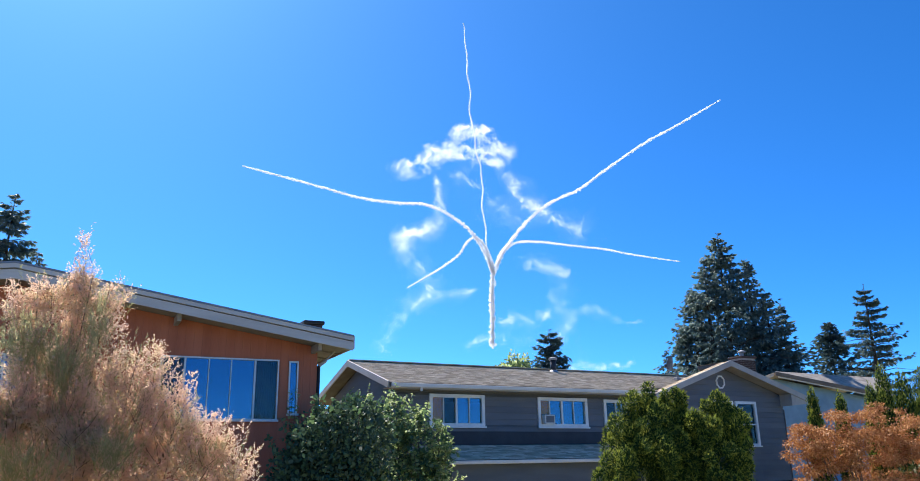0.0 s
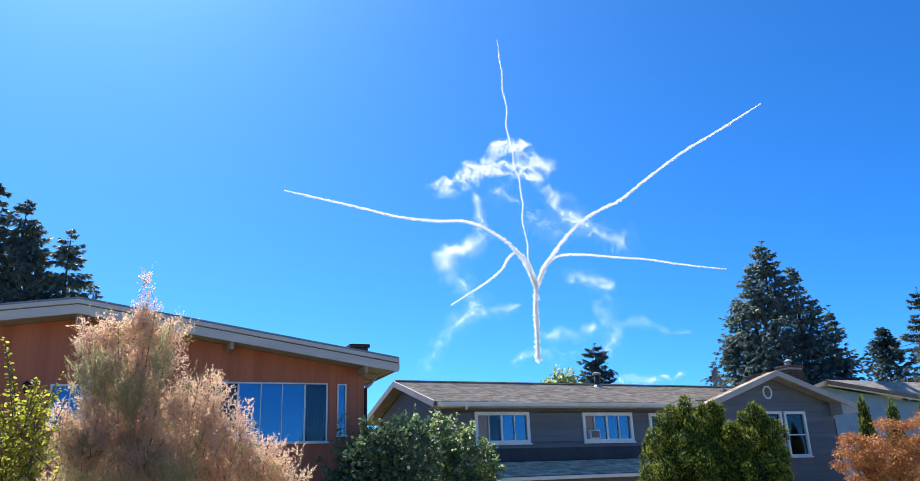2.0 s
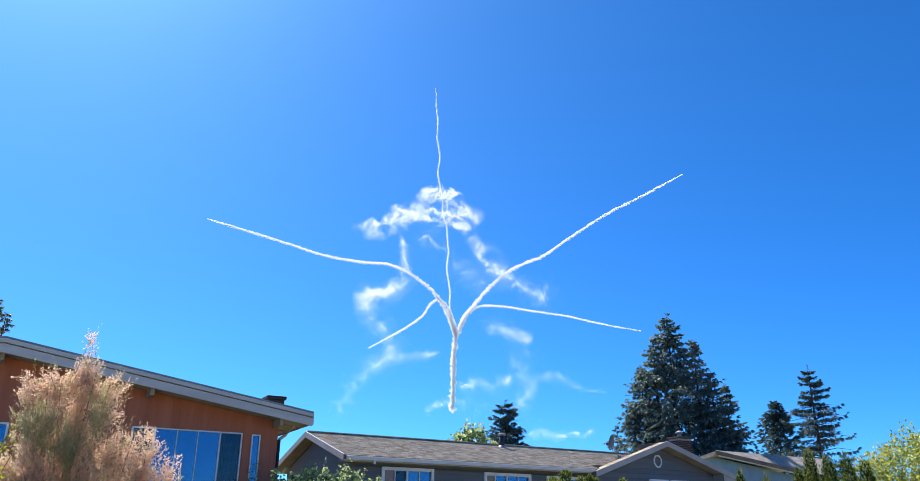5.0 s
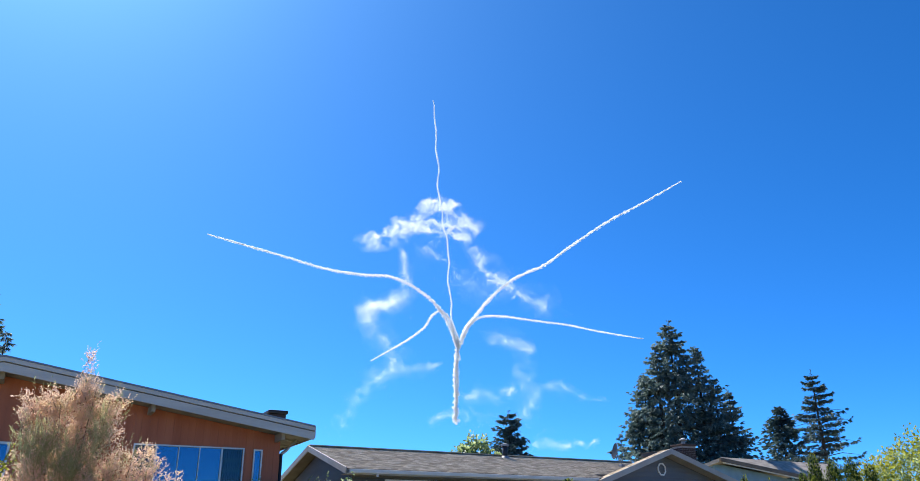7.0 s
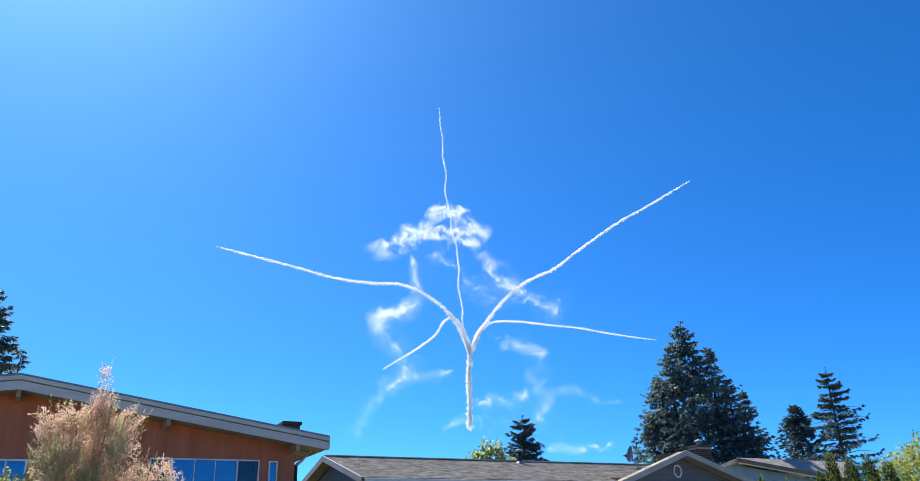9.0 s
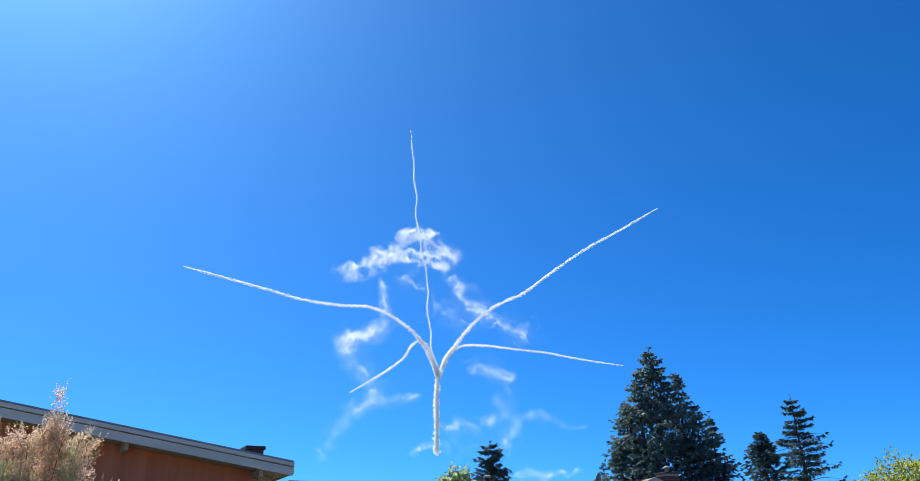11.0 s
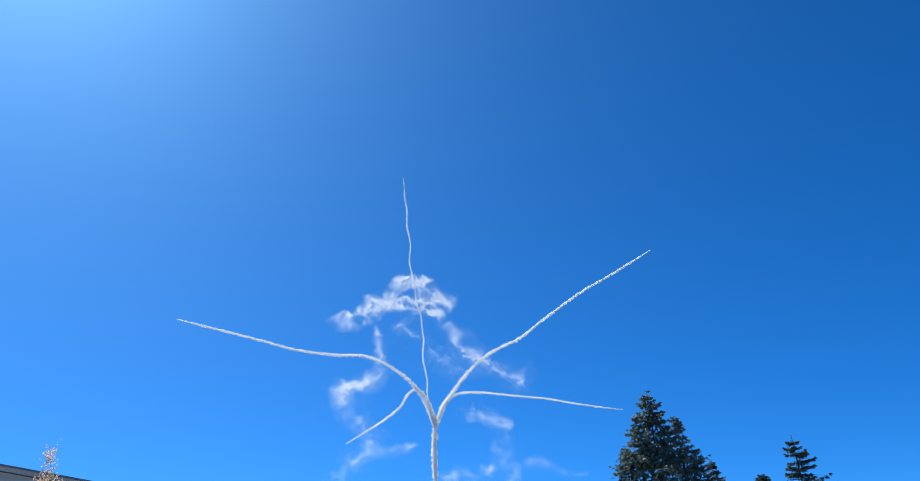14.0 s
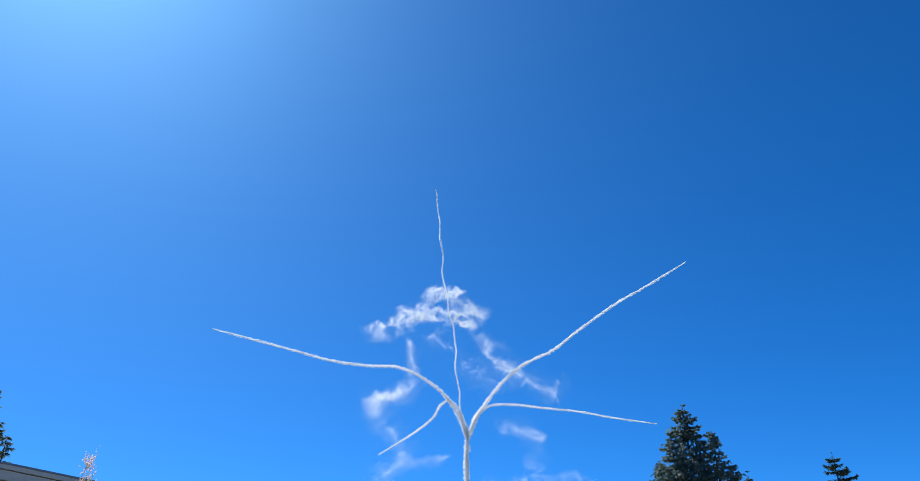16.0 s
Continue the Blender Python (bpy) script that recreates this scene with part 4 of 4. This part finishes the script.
def leafy_shoots(name, place, lobes, label, mats, seed, n=260, reach=(0.35, 0.8), leaf=0.09, width=0.6, per=16, up=0.7, droop=0.5, fill=5000, fill_leaf=0.1, depth=0.6, extra=()):
    """A shrub of many arching shoots, each set with leaves on both sides, over a darker filling of leaves."""
    rng = np.random.default_rng(seed)
    bush = thing(name, pose(*place), label, "shrub")
    P, D, _ = lobes_points(rng, lobes, n, depth, 0.3, 2.5)
    axis = unit(D * np.array([0.8, 0.8, 0.4]) + rng.normal(0, 0.3, P.shape) + np.array([0, 0, up]))
    length = rng.uniform(*reach, len(P))
    start, bend = P - axis * length[:, None] * 0.6, np.full(len(P), droop)
    for a, b in extra:
        a, b = np.array(a, float), np.array(b, float)
        start, axis = np.vstack([start, a]), np.vstack([axis, unit(b - a)])
        length, bend = np.r_[length, np.linalg.norm(b - a)], np.r_[bend, 0.12]
    m = len(start)
    bm = bmesh.new()
    for k in range(6):
        l = lobes[k % len(lobes)]
        add_tube(bm, [(l[0] * 0.6, l[1] * 0.6, -0.05), (l[0] * 0.9 + 0.08, l[1], l[2] * 0.6), (l[0], l[1], l[2] + 0.4 * l[5])], [0.035, 0.022, 0.008], 5)

    def along(f, k=slice(None)):
        return start[k] + axis[k] * (f * length[k])[..., None] - np.array([0, 0, 1]) * (bend[k] * length[k] * f * f)[..., None]

    for k in range(m):
        add_tube(bm, [along(np.float64(g), k) for g in (0.0, 0.5, 1.0)], [0.007, 0.005, 0.002], 4)
    tagged(part("woody_growth", bm, M_TWIG, bush, "brown woody stems"), kind="stuff")
    base, way, size = [], [], []
    sidew = unit(np.cross(axis, rng.normal(0, 0.4, axis.shape) + np.array([0, 0, 1.0])))
    for j in range(per):
        f = np.full(m, (j + 0.6) / per) + rng.uniform(-0.02, 0.02, m)
        base.append(along(f))
        way.append(axis * 0.55 + sidew * (1 if j % 2 else -1) * 0.9 + rng.normal(0, 0.35, axis.shape) + np.array([0, 0, -0.25]))
        size.append(leaf * (1.15 - 0.5 * f) * rng.uniform(0.75, 1.25, m))
    base, way, size = np.concatenate(base), np.concatenate(way), np.concatenate(size)
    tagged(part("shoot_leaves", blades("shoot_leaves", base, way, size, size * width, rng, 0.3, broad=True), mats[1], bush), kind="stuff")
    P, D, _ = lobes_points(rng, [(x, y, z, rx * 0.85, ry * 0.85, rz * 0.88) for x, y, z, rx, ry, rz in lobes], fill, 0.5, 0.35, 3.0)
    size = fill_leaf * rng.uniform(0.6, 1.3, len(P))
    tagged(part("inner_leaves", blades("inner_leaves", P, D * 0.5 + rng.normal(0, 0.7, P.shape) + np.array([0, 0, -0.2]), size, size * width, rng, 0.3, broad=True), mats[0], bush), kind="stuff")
    return bush


def build_plants():
    # tall cedar behind the grey house: one crown of several leaders
    conifer("cedar_tree", (18.8, 53.4, 0), [(0, 0, 17.3, 7.6), (1.9, 0.3, 15.4, 4.4), (2.7, -0.3, 13.0, 3.6), (-2.2, 0.3, 13.4, 4.4), (3.9, 0.2, 12.2, 3.0), (-1.4, -0.6, 15.3, 5.0), (-3.0, 0.2, 10.6, 3.6)],
            "tall dark green cedar with drooping sprays", M_CEDAR, 3, blade=0.36, width=0.28, n_branch=260, sprays=20, droop=0.5, rise=0.42, ragged=0.48, power=0.95, fan=6, side=0.3, hang=0.6, spread=0.7, tip_up=0.22, limb_every=2, limb=0.006)
    # cedar behind the cedar-board house
    conifer("cedar_tree", (-31.6, 42.0, 0), [(0, 0, 19.6, 7.0), (1.3, 0.5, 19.3, 5.0), (2.5, -0.6, 19.8, 5.0), (3.9, 0.3, 19.0, 4.6), (5.0, -0.5, 17.4, 4.4), (6.9, 0.2, 16.9, 3.6), (5.8, -0.8, 14.5, 4.6)],
            "tall dense cedar rising behind the low roof", M_CEDAR, 4, blade=0.46, width=0.28, n_branch=300, sprays=18, droop=0.42, rise=0.34, ragged=0.42, power=0.75, fan=6, side=0.3, hang=0.6, spread=0.55, tip_up=0.14)
    conifer("cedar_tree", (-19.5, 36.0, 0), [(0, 0, 11.7, 3.0)], "small cedar top showing over the roof edge", M_CEDAR, 14, blade=0.4, width=0.22, n_branch=90, sprays=12, ragged=0.5, fan=5)
    # sparse spruce and a fuller fir further off
    conifer("spruce_tree", (40.4, 74.8, 0), [(0, 0, 18.2, 6.2)], "open-branched dark spruce far behind the houses", M_SPRUCE, 5, blade=0.46, width=0.24, sprays=40, droop=0.14, rise=0.0, ragged=0.55, power=0.85, z0=2.5,
            fan=4, side=0.2, hang=0.6, spread=0.5, tip_up=0.2, whorl=0.6, limb_every=1)
    conifer("fir_tree", (38.4, 79.0, 0), [(0, 0, 15.1, 4.9)], "dense dark fir beside the taller spruce", M_SPRUCE, 6, blade=0.62, width=0.26, n_branch=210, sprays=13, droop=0.0, rise=0.25, ragged=0.4, power=0.8, fan=5, hang=0.0, side=0.3, spread=0.5, tip_up=0.12)
    conifer("fir_tree", (8.6, 70.0, 0), [(0, 0, 13.4, 3.1)], "dark fir behind the shingle roof", M_SPRUCE, 7, blade=0.5, width=0.28, sprays=22, droop=0.1, rise=0.22, ragged=0.4, power=0.62, fan=4, side=0.25, hang=0.25, spread=0.5, tip_up=0.12, whorl=0.3, limb_every=2)
    conifer("fir_tree", (16.2, 60.0, 0), [(0, 0, 9.9, 2.4)], "small dark fir beside the big cedar", M_SPRUCE, 8, blade=0.45, width=0.26, n_branch=80, sprays=12, ragged=0.45, fan=5)
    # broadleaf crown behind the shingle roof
    # inner leaves in plain green, outer half in the green with sunlight painted in
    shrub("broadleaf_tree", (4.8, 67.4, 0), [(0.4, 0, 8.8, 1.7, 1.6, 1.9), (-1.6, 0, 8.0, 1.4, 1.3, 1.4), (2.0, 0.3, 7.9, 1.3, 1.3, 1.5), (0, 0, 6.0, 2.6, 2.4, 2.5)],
          "bright green broadleaf tree top above the roof", [M_HEDGE_LEAF, M_SUNLIT_LEAF], 9, n=9000, leaf=0.32, width=0.5, category="tree", stems=6, crinkle=0.5)
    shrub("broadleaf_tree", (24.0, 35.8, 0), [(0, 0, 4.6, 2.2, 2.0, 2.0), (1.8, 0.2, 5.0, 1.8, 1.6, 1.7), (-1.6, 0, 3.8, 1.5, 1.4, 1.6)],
          "yellow-green broadleaf tree behind the arborvitae row", [M_SUNLIT_LEAF, M_YELLOW_LEAF], 10, n=12000, leaf=0.16, width=0.5, category="tree", stems=6, crinkle=0.5)

    # tamarisk in front of the cedar-board house
    tamarisk((-4.4, 10.4, 0), [(-0.25, 0, 3.05, 0.64, 0.6, 0.8), (-0.1, 0, 4.16, 0.045, 0.09, 0.38), (-0.13, 0, 4.1, 0.06, 0.12, 0.38), (-0.08, 0, 4.04, 0.06, 0.14, 0.38), (0.85, 0, 2.95, 0.24, 0.4, 0.45), (1.2, 0, 2.35, 0.3, 0.5, 0.45), (-0.72, 0, 3.66, 0.28, 0.3, 0.5), (0.4, 0, 3.0, 0.4, 0.4, 0.5), (-0.4, 0, 3.86, 0.3, 0.3, 0.28), (0.0, 0, 3.86, 0.28, 0.3, 0.28), (0.3, 0, 3.74, 0.26, 0.3, 0.36),
                                 (-0.1, 0, 2.2, 0.8, 0.8, 1.0), (0.72, -0.2, 2.45, 0.36, 0.4, 0.6), (0.98, -0.1, 2.12, 0.42, 0.45, 0.6), (1.45, -0.1, 1.92, 0.42, 0.45, 0.6), (1.8, 0, 1.72, 0.36, 0.4, 0.5), (-0.75, 0.1, 2.3, 0.3, 0.4, 0.55),
                                 (0.2, -0.5, 2.3, 0.5, 0.4, 0.55), (0.6, -0.1, 1.2, 1.2, 0.7, 0.9), (-0.5, -0.55, 2.6, 0.45, 0.3, 0.5), (-0.85, -0.3, 1.95, 0.36, 0.3, 0.55), (0.3, -0.6, 2.1, 0.5, 0.3, 0.5)],
             [(-0.5, -0.3, 3.2, 0.4, 0.25, 0.36), (0.02, -0.35, 2.95, 0.34, 0.2, 0.36), (0.28, -0.25, 3.4, 0.18, 0.18, 0.3), (-0.62, -0.35, 2.35, 0.36, 0.3, 0.3), (0.75, -0.55, 2.0, 0.26, 0.2, 0.25), (-0.1, -0.8, 1.9, 0.5, 0.2, 0.25)], 3000, 11)
    # yellow-green bush beside it
    leafy_shoots("leafy_bush", (-5.25, 8.75, 0), [(0.15, 0, 2.35, 0.42, 0.4, 0.6), (-0.35, 0, 2.15, 0.45, 0.4, 0.6), (0.48, 0, 2.45, 0.24, 0.35, 0.65), (0, 0, 1.4, 0.9, 0.7, 1.0)],
                 "yellow-green leafy bush with long upright shoots", [M_YELLOW_LEAF, M_YELLOW_LEAF], 12, n=420, reach=(0.3, 0.75), leaf=0.058, width=0.5, per=20, up=1.0, droop=0.2, fill=2600, fill_leaf=0.06,
                 extra=[((0.28, 0, 2.6), (0.03, 0, 3.58)), ((0.3, 0.02, 2.58), (0.05, 0.03, 3.52)), ((0.26, -0.02, 2.62), (0.04, -0.02, 3.6)), ((0.5, 0, 2.5), (0.72, 0, 3.18)), ((0.48, 0.03, 2.5), (0.69, 0.03, 3.12)), ((-0.3, 0, 2.6), (-0.6, 0, 3.4)), ((0.3, 0.1, 2.4), (0.45, 0, 3.0))])
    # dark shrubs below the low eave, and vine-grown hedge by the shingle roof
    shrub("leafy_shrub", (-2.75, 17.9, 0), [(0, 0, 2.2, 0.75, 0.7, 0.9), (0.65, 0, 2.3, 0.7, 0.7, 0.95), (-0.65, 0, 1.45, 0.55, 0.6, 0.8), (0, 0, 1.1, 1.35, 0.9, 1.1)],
          "dark green broad-leaved shrub under the eave", [M_SHADE_LEAF, M_HEDGE_LEAF], 13, shares=(0.8, 0.2), n=12000, leaf=0.1, width=0.65, crinkle=0.4,
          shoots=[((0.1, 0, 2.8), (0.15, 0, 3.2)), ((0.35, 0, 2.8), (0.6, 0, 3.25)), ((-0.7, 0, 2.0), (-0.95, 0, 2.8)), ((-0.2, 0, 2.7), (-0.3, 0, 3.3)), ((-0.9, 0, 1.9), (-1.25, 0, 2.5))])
    # shoots wear the sunlit leaf colour, the filling the plainer, darker one
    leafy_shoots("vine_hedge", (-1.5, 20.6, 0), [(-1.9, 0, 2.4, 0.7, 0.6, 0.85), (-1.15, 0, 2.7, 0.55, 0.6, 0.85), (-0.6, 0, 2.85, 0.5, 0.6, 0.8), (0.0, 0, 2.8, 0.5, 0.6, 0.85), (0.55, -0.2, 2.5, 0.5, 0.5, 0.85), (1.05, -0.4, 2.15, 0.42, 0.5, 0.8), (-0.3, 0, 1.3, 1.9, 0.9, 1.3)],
                 "green hedge grown over by sunlit vine shoots", [M_HEDGE_LEAF, M_SUNLIT_LEAF], 15, n=800, reach=(0.3, 0.7), leaf=0.1, width=0.62, per=15, up=0.75, droop=0.35, fill=4000, fill_leaf=0.11,
                 extra=[((-1.6, 0, 3.0), (-1.05, 0, 3.85)), ((-1.3, 0, 3.0), (-0.95, 0.1, 3.75)), ((-0.75, 0, 3.2), (-0.66, 0, 3.95)), ((-0.3, 0, 3.2), (0.02, 0, 3.85)), ((0.2, 0, 3.0), (0.42, 0, 3.6)), ((-2.5, 0, 2.8), (-2.42, 0, 3.85)), ((-2.6, 0, 2.8), (-2.62, 0, 3.7))])
    # clipped arborvitae close to the camera
    for (x, y, lobes, seed) in ((2.66, 12.8, [(-0.05, 0, 1.35, 0.62, 0.56, 1.15), (0.06, 0, 2.3, 0.26, 0.26, 0.5)], 21),
                                (3.15, 13.05, [(0, 0, 1.62, 0.33, 0.32, 1.15)], 22),
                                (3.66, 12.7, [(0, 0, 1.4, 0.45, 0.50, 1.2)], 23)):
        arborvitae_clumped((x, y, 0), lobes, seed)
    # columnar ones by the far corner
    for k, (x, y, h, r) in enumerate(((12.95, 29.7, 4.15, 0.32), (14.2, 30.2, 4.0, 0.34), (15.6, 30.8, 3.7, 0.3), (17.75, 34.6, 4.7, 0.45), (18.5, 34.9, 5.5, 0.5), (19.4, 35.0, 5.2, 0.62), (20.4, 35.2, 5.4, 0.62), (21.3, 35.2, 5.1, 0.6))):
        shrub("arborvitae", (x, y, 0), [(0, 0, h * 0.42, r, r, h * 0.42), (0, 0, h * 0.7, r * 0.6, r * 0.6, h * 0.3)], "slim columnar arborvitae, dark green", [M_ARBOR, M_ARBOR_LIT], 30 + k, shares=(0.75, 0.25),
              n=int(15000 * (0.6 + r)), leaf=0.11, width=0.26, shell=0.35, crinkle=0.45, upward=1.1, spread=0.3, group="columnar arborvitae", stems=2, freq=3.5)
    # orange maple
    maple((12.0, 24.5, 0), [(-1.1, 0, 2.4, 0.9, 0.9, 0.8), (0.4, 0, 2.4, 1.2, 0.9, 0.8), (2.2, 0, 2.3, 1.3, 0.9, 0.85), (-1.8, 0, 2.1, 0.55, 0.7, 0.6), (4.0, 0.2, 2.3, 1.3, 1.0, 0.9), (1.0, 0, 1.0, 3.2, 1.2, 1.0)], 40)


build_plants()


# ---- smoke in the sky ----
FAR = 1500.0


def curve_points(ctrl, n):
    """A smooth run of n points through a few control points."""
    c = np.array(ctrl, float)
    c = np.vstack([2 * c[0] - c[1], c, 2 * c[-1] - c[-2]])
    t = np.linspace(0, len(ctrl) - 1 - 1e-6, n)
    i = t.astype(int)
    f = (t - i)[:, None]
    a, b, d, e = c[i], c[i + 1], c[i + 2], c[i + 3]
    return 0.5 * (2 * b + (d - a) * f + (2 * a - 5 * b + 4 * d - e) * f**2 + (3 * b - a - 3 * d + e) * f**3)


def puffs(name, centre, size, rng):
    """Many small curled flakes of smoke in one mesh."""
    size = np.broadcast_to(size, len(centre))
    way = rng.normal(size=(len(centre), 3))
    return blades(name, centre - unit(way) * size[:, None], way, 2 * size, 1.7 * size, rng, 0.5, 0.5)


def swirl(p, scale, amount, seed):
    """Moves points by a coherent noise, so that a smooth stream breaks into folds and filaments."""
    d = np.array([noise.noise_vector(Vector((x / scale + seed, y / scale, z / scale))) for x, y, z in p])
    return p + d * amount


def smoke_trail(ctrl, r0, r1, seed, density=1.0, sway=0.0):
    """A fresh trail of smoke along control points (x, z) in a far upright plane: small rolled puffs, thinning from r0 to r1."""
    rng = np.random.default_rng(seed)
    c = curve_points(ctrl, 400)
    run = np.r_[0, np.cumsum(np.linalg.norm(np.diff(c, axis=0), axis=1))]
    total = run[-1]
    s, cs, rs = 0.0, [], []
    while s < total:
        r = r0 + (r1 - r0) * (s / total) ** 0.7
        r *= min(1.0, 0.55 + 0.45 * (total - s) / 50)
        p = np.array([np.interp(s, run, c[:, 0]), np.interp(s, run, c[:, 1])])
        p[0] += sway * noise.noise(Vector((s * 0.022, seed * 3.7, 0.5)))
        size = min(max(r * 0.13, 0.3), 0.5)
        k = max(5, int(11 * density * max(1.0, (r * 0.13 / size) ** 2)))
        ball = r * rng.uniform(0.24, 0.44)
        shift = unit(rng.normal(size=3)) * r * rng.uniform(0.0, 0.66)
        d = unit(rng.normal(size=(k, 3))) * (ball * rng.uniform(0, 1, (k, 1)) ** 0.4) + shift
        cs.append(np.stack([p[0] + d[:, 0], FAR + d[:, 1], p[1] + d[:, 2]], 1))
        rs.append(size * rng.uniform(0.65, 1.35, k))
        s += r * 0.065
    cs, rs = np.concatenate(cs), np.concatenate(rs)
    me = puffs("smoke_trail", cs, rs, rng)
    me.materials.append(M_SMOKE)
    tagged(new("smoke_trail", me), "thin bright white smoke trail across the blue sky", "smoke trail", "smoke trails", "stuff")


def drifting_smoke(name, streams, seed, label, size):
    """Old smoke blown apart: fine puffs strewn about curves (control points, width at each end, thickness of the veil, crispness),
    folded by swirls of three sizes and torn by noise."""
    rng = np.random.default_rng(seed)
    out = []
    for k, (ctrl, w0, w1, veil, crisp) in enumerate(streams):
        c = curve_points(ctrl, 200)
        run = np.r_[0, np.cumsum(np.linalg.norm(np.diff(c, axis=0), axis=1))]
        total = run[-1]
        n = int(1.75 * veil / ((size[0] + size[1]) ** 2 * 0.22) * (total + w0 + w1) * (w0 + w1))
        s = rng.uniform(-0.5 * w0, total + 0.5 * w1, n)
        w = w0 + (w1 - w0) * np.clip(s / total, 0, 1)
        x, z = np.interp(s, run, c[:, 0]), np.interp(s, run, c[:, 1])
        ang = rng.uniform(0, math.tau, n)
        rad = w * (np.sqrt(rng.uniform(0, 1, n)) * crisp + np.abs(rng.normal(0, 0.62, n)) * (1 - crisp))
        p = np.stack([x + rad * np.cos(ang), FAR + 12 + rng.normal(0, 6, n), z + rad * np.sin(ang)], 1)
        p[:, 0] += np.where(s < 0, s, np.where(s > total, s - total, 0)) * 0.6
        tear = np.array([noise.fractal(Vector((a / 26 + k, 0.4, b / 17)), 0.8, 2.2, 4) for a, _, b in p])
        p = p[rng.uniform(0, 1, n) < np.clip(0.62 + (1.0 + 0.5 * crisp) * tear, 0.04, 1.0)]
        p = swirl(p, 44.0, 12.0, seed)
        p = swirl(p, 17.0, 5.0 + 3.0 * crisp, seed + 5)
        p = swirl(p, 6.5, 1.6 + 1.6 * crisp, seed + 9)
        out.append(p)
    c = np.concatenate(out)
    me = puffs(name, c, rng.uniform(*size, len(c)), rng)
    me.materials.append(M_SMOKE)
    tagged(new(name, me), label, "smoke cloud", kind="stuff")


def build_sky_smoke():
    smoke_trail([(76, 225), (77, 290), (79, 349), (82, 385), (80, 398)], 10.0, 8.6, 1, 1.8)
    smoke_trail([(82, 373), (66, 416), (40, 460), (8, 489), (-22, 509), (-64, 524), (-119, 527), (-192, 540), (-290, 570), (-440, 615)], 7.2, 3.4, 2)
    smoke_trail([(78, 375), (71, 416), (61, 438), (47, 449), (31, 441), (13, 414), (-23, 387), (-92, 346)], 6.0, 3.2, 3, 1.2)
    smoke_trail([(82, 380), (73, 428), (64, 484), (66, 536), (58, 602), (51, 670), (45, 726), (46, 769), (36, 813), (40, 850), (31, 895), (30, 950)], 3.2, 2.6, 4, 0.8, sway=9.0)
    smoke_trail([(84, 373), (96, 409), (119, 439), (153, 480), (198, 518), (269, 552), (322, 591), (411, 652), (480, 690), (585, 751)], 7.6, 3.4, 5)
    smoke_trail([(89, 385), (108, 421), (133, 437), (181, 437), (253, 427), (313, 419), (373, 406), (462, 391)], 5.4, 2.6, 6)
    drifting_smoke("smoke_cloud", [
        ([(-102, 604), (-71, 612), (-36, 632)], 25, 22, 0.24, 0.75),
        ([(-43, 638), (-2, 662), (25, 688), (56, 694), (80, 684), (102, 663), (126, 642)], 18, 18, 0.24, 0.6),
        ([(14, 684), (48, 695), (76, 686)], 14, 12, 0.3, 0.7),
        ([(-40, 638), (4, 641), (34, 646), (57, 633), (97, 620)], 14, 15, 0.5, 0.65),
        ([(60, 660), (100, 640)], 22, 20, 0.16, 0.4),
        ([(97, 619), (119, 586), (140, 547), (171, 518)], 14, 20, 0.13, 0.3),
        ([(165, 522), (209, 493), (262, 465)], 26, 36, 0.055, 0.1),
        ([(150, 560), (185, 505)], 24, 30, 0.05, 0.1),
        ([(-31, 587), (-24, 555), (-28, 520), (-35, 492), (-52, 470)], 12, 15, 0.09, 0.2),
        ([(-106, 454), (-84, 457), (-58, 464)], 20, 16, 0.32, 0.45),
        ([(-98, 450), (-60, 458), (-35, 480)], 28, 24, 0.09, 0.1),
        ([(30, 590), (67, 540), (131, 490)], 42, 40, 0.02, 0.0)], 11,
                   "soft arch of old white smoke drifting apart", (0.15, 0.36))
    drifting_smoke("smoke_wisps", [
        ([(-98, 440), (-85, 405), (-59, 385), (-44, 358)], 28, 26, 0.0372, 0.1),
        ([(-44, 358), (-60, 332), (-86, 307), (-121, 269)], 26, 22, 0.0465, 0.1),
        ([(-85, 322), (-28, 325), (32, 338)], 20, 12, 0.0465, 0.1),
        ([(-121, 269), (-140, 225)], 22, 26, 0.0163, 0.0),
        ([(152, 394), (190, 388), (233, 376)], 13, 13, 0.112, 0.3),
        ([(140, 410), (190, 395), (225, 350), (215, 320)], 26, 22, 0.0163, 0.0),
        ([(88, 280), (146, 281), (196, 289)], 18, 18, 0.0605, 0.1),
        ([(202, 330), (227, 292), (239, 273), (208, 240)], 18, 20, 0.0395, 0.1),
        ([(240, 296), (330, 281)], 12, 12, 0.0326, 0.1),
        ([(22, 233), (96, 240)], 11, 10, 0.0465, 0.1),
        ([(233, 182), (290, 184), (350, 191)], 10, 9, 0.093, 0.2),
        ([(275, 290), (370, 268)], 12, 10, 0.0232, 0.0),
        ([(110, 250), (230, 215)], 40, 40, 0.00697, 0.0)], 12,
                   "thin wisps of old smoke low in the sky", (0.12, 0.3))


build_sky_smoke()
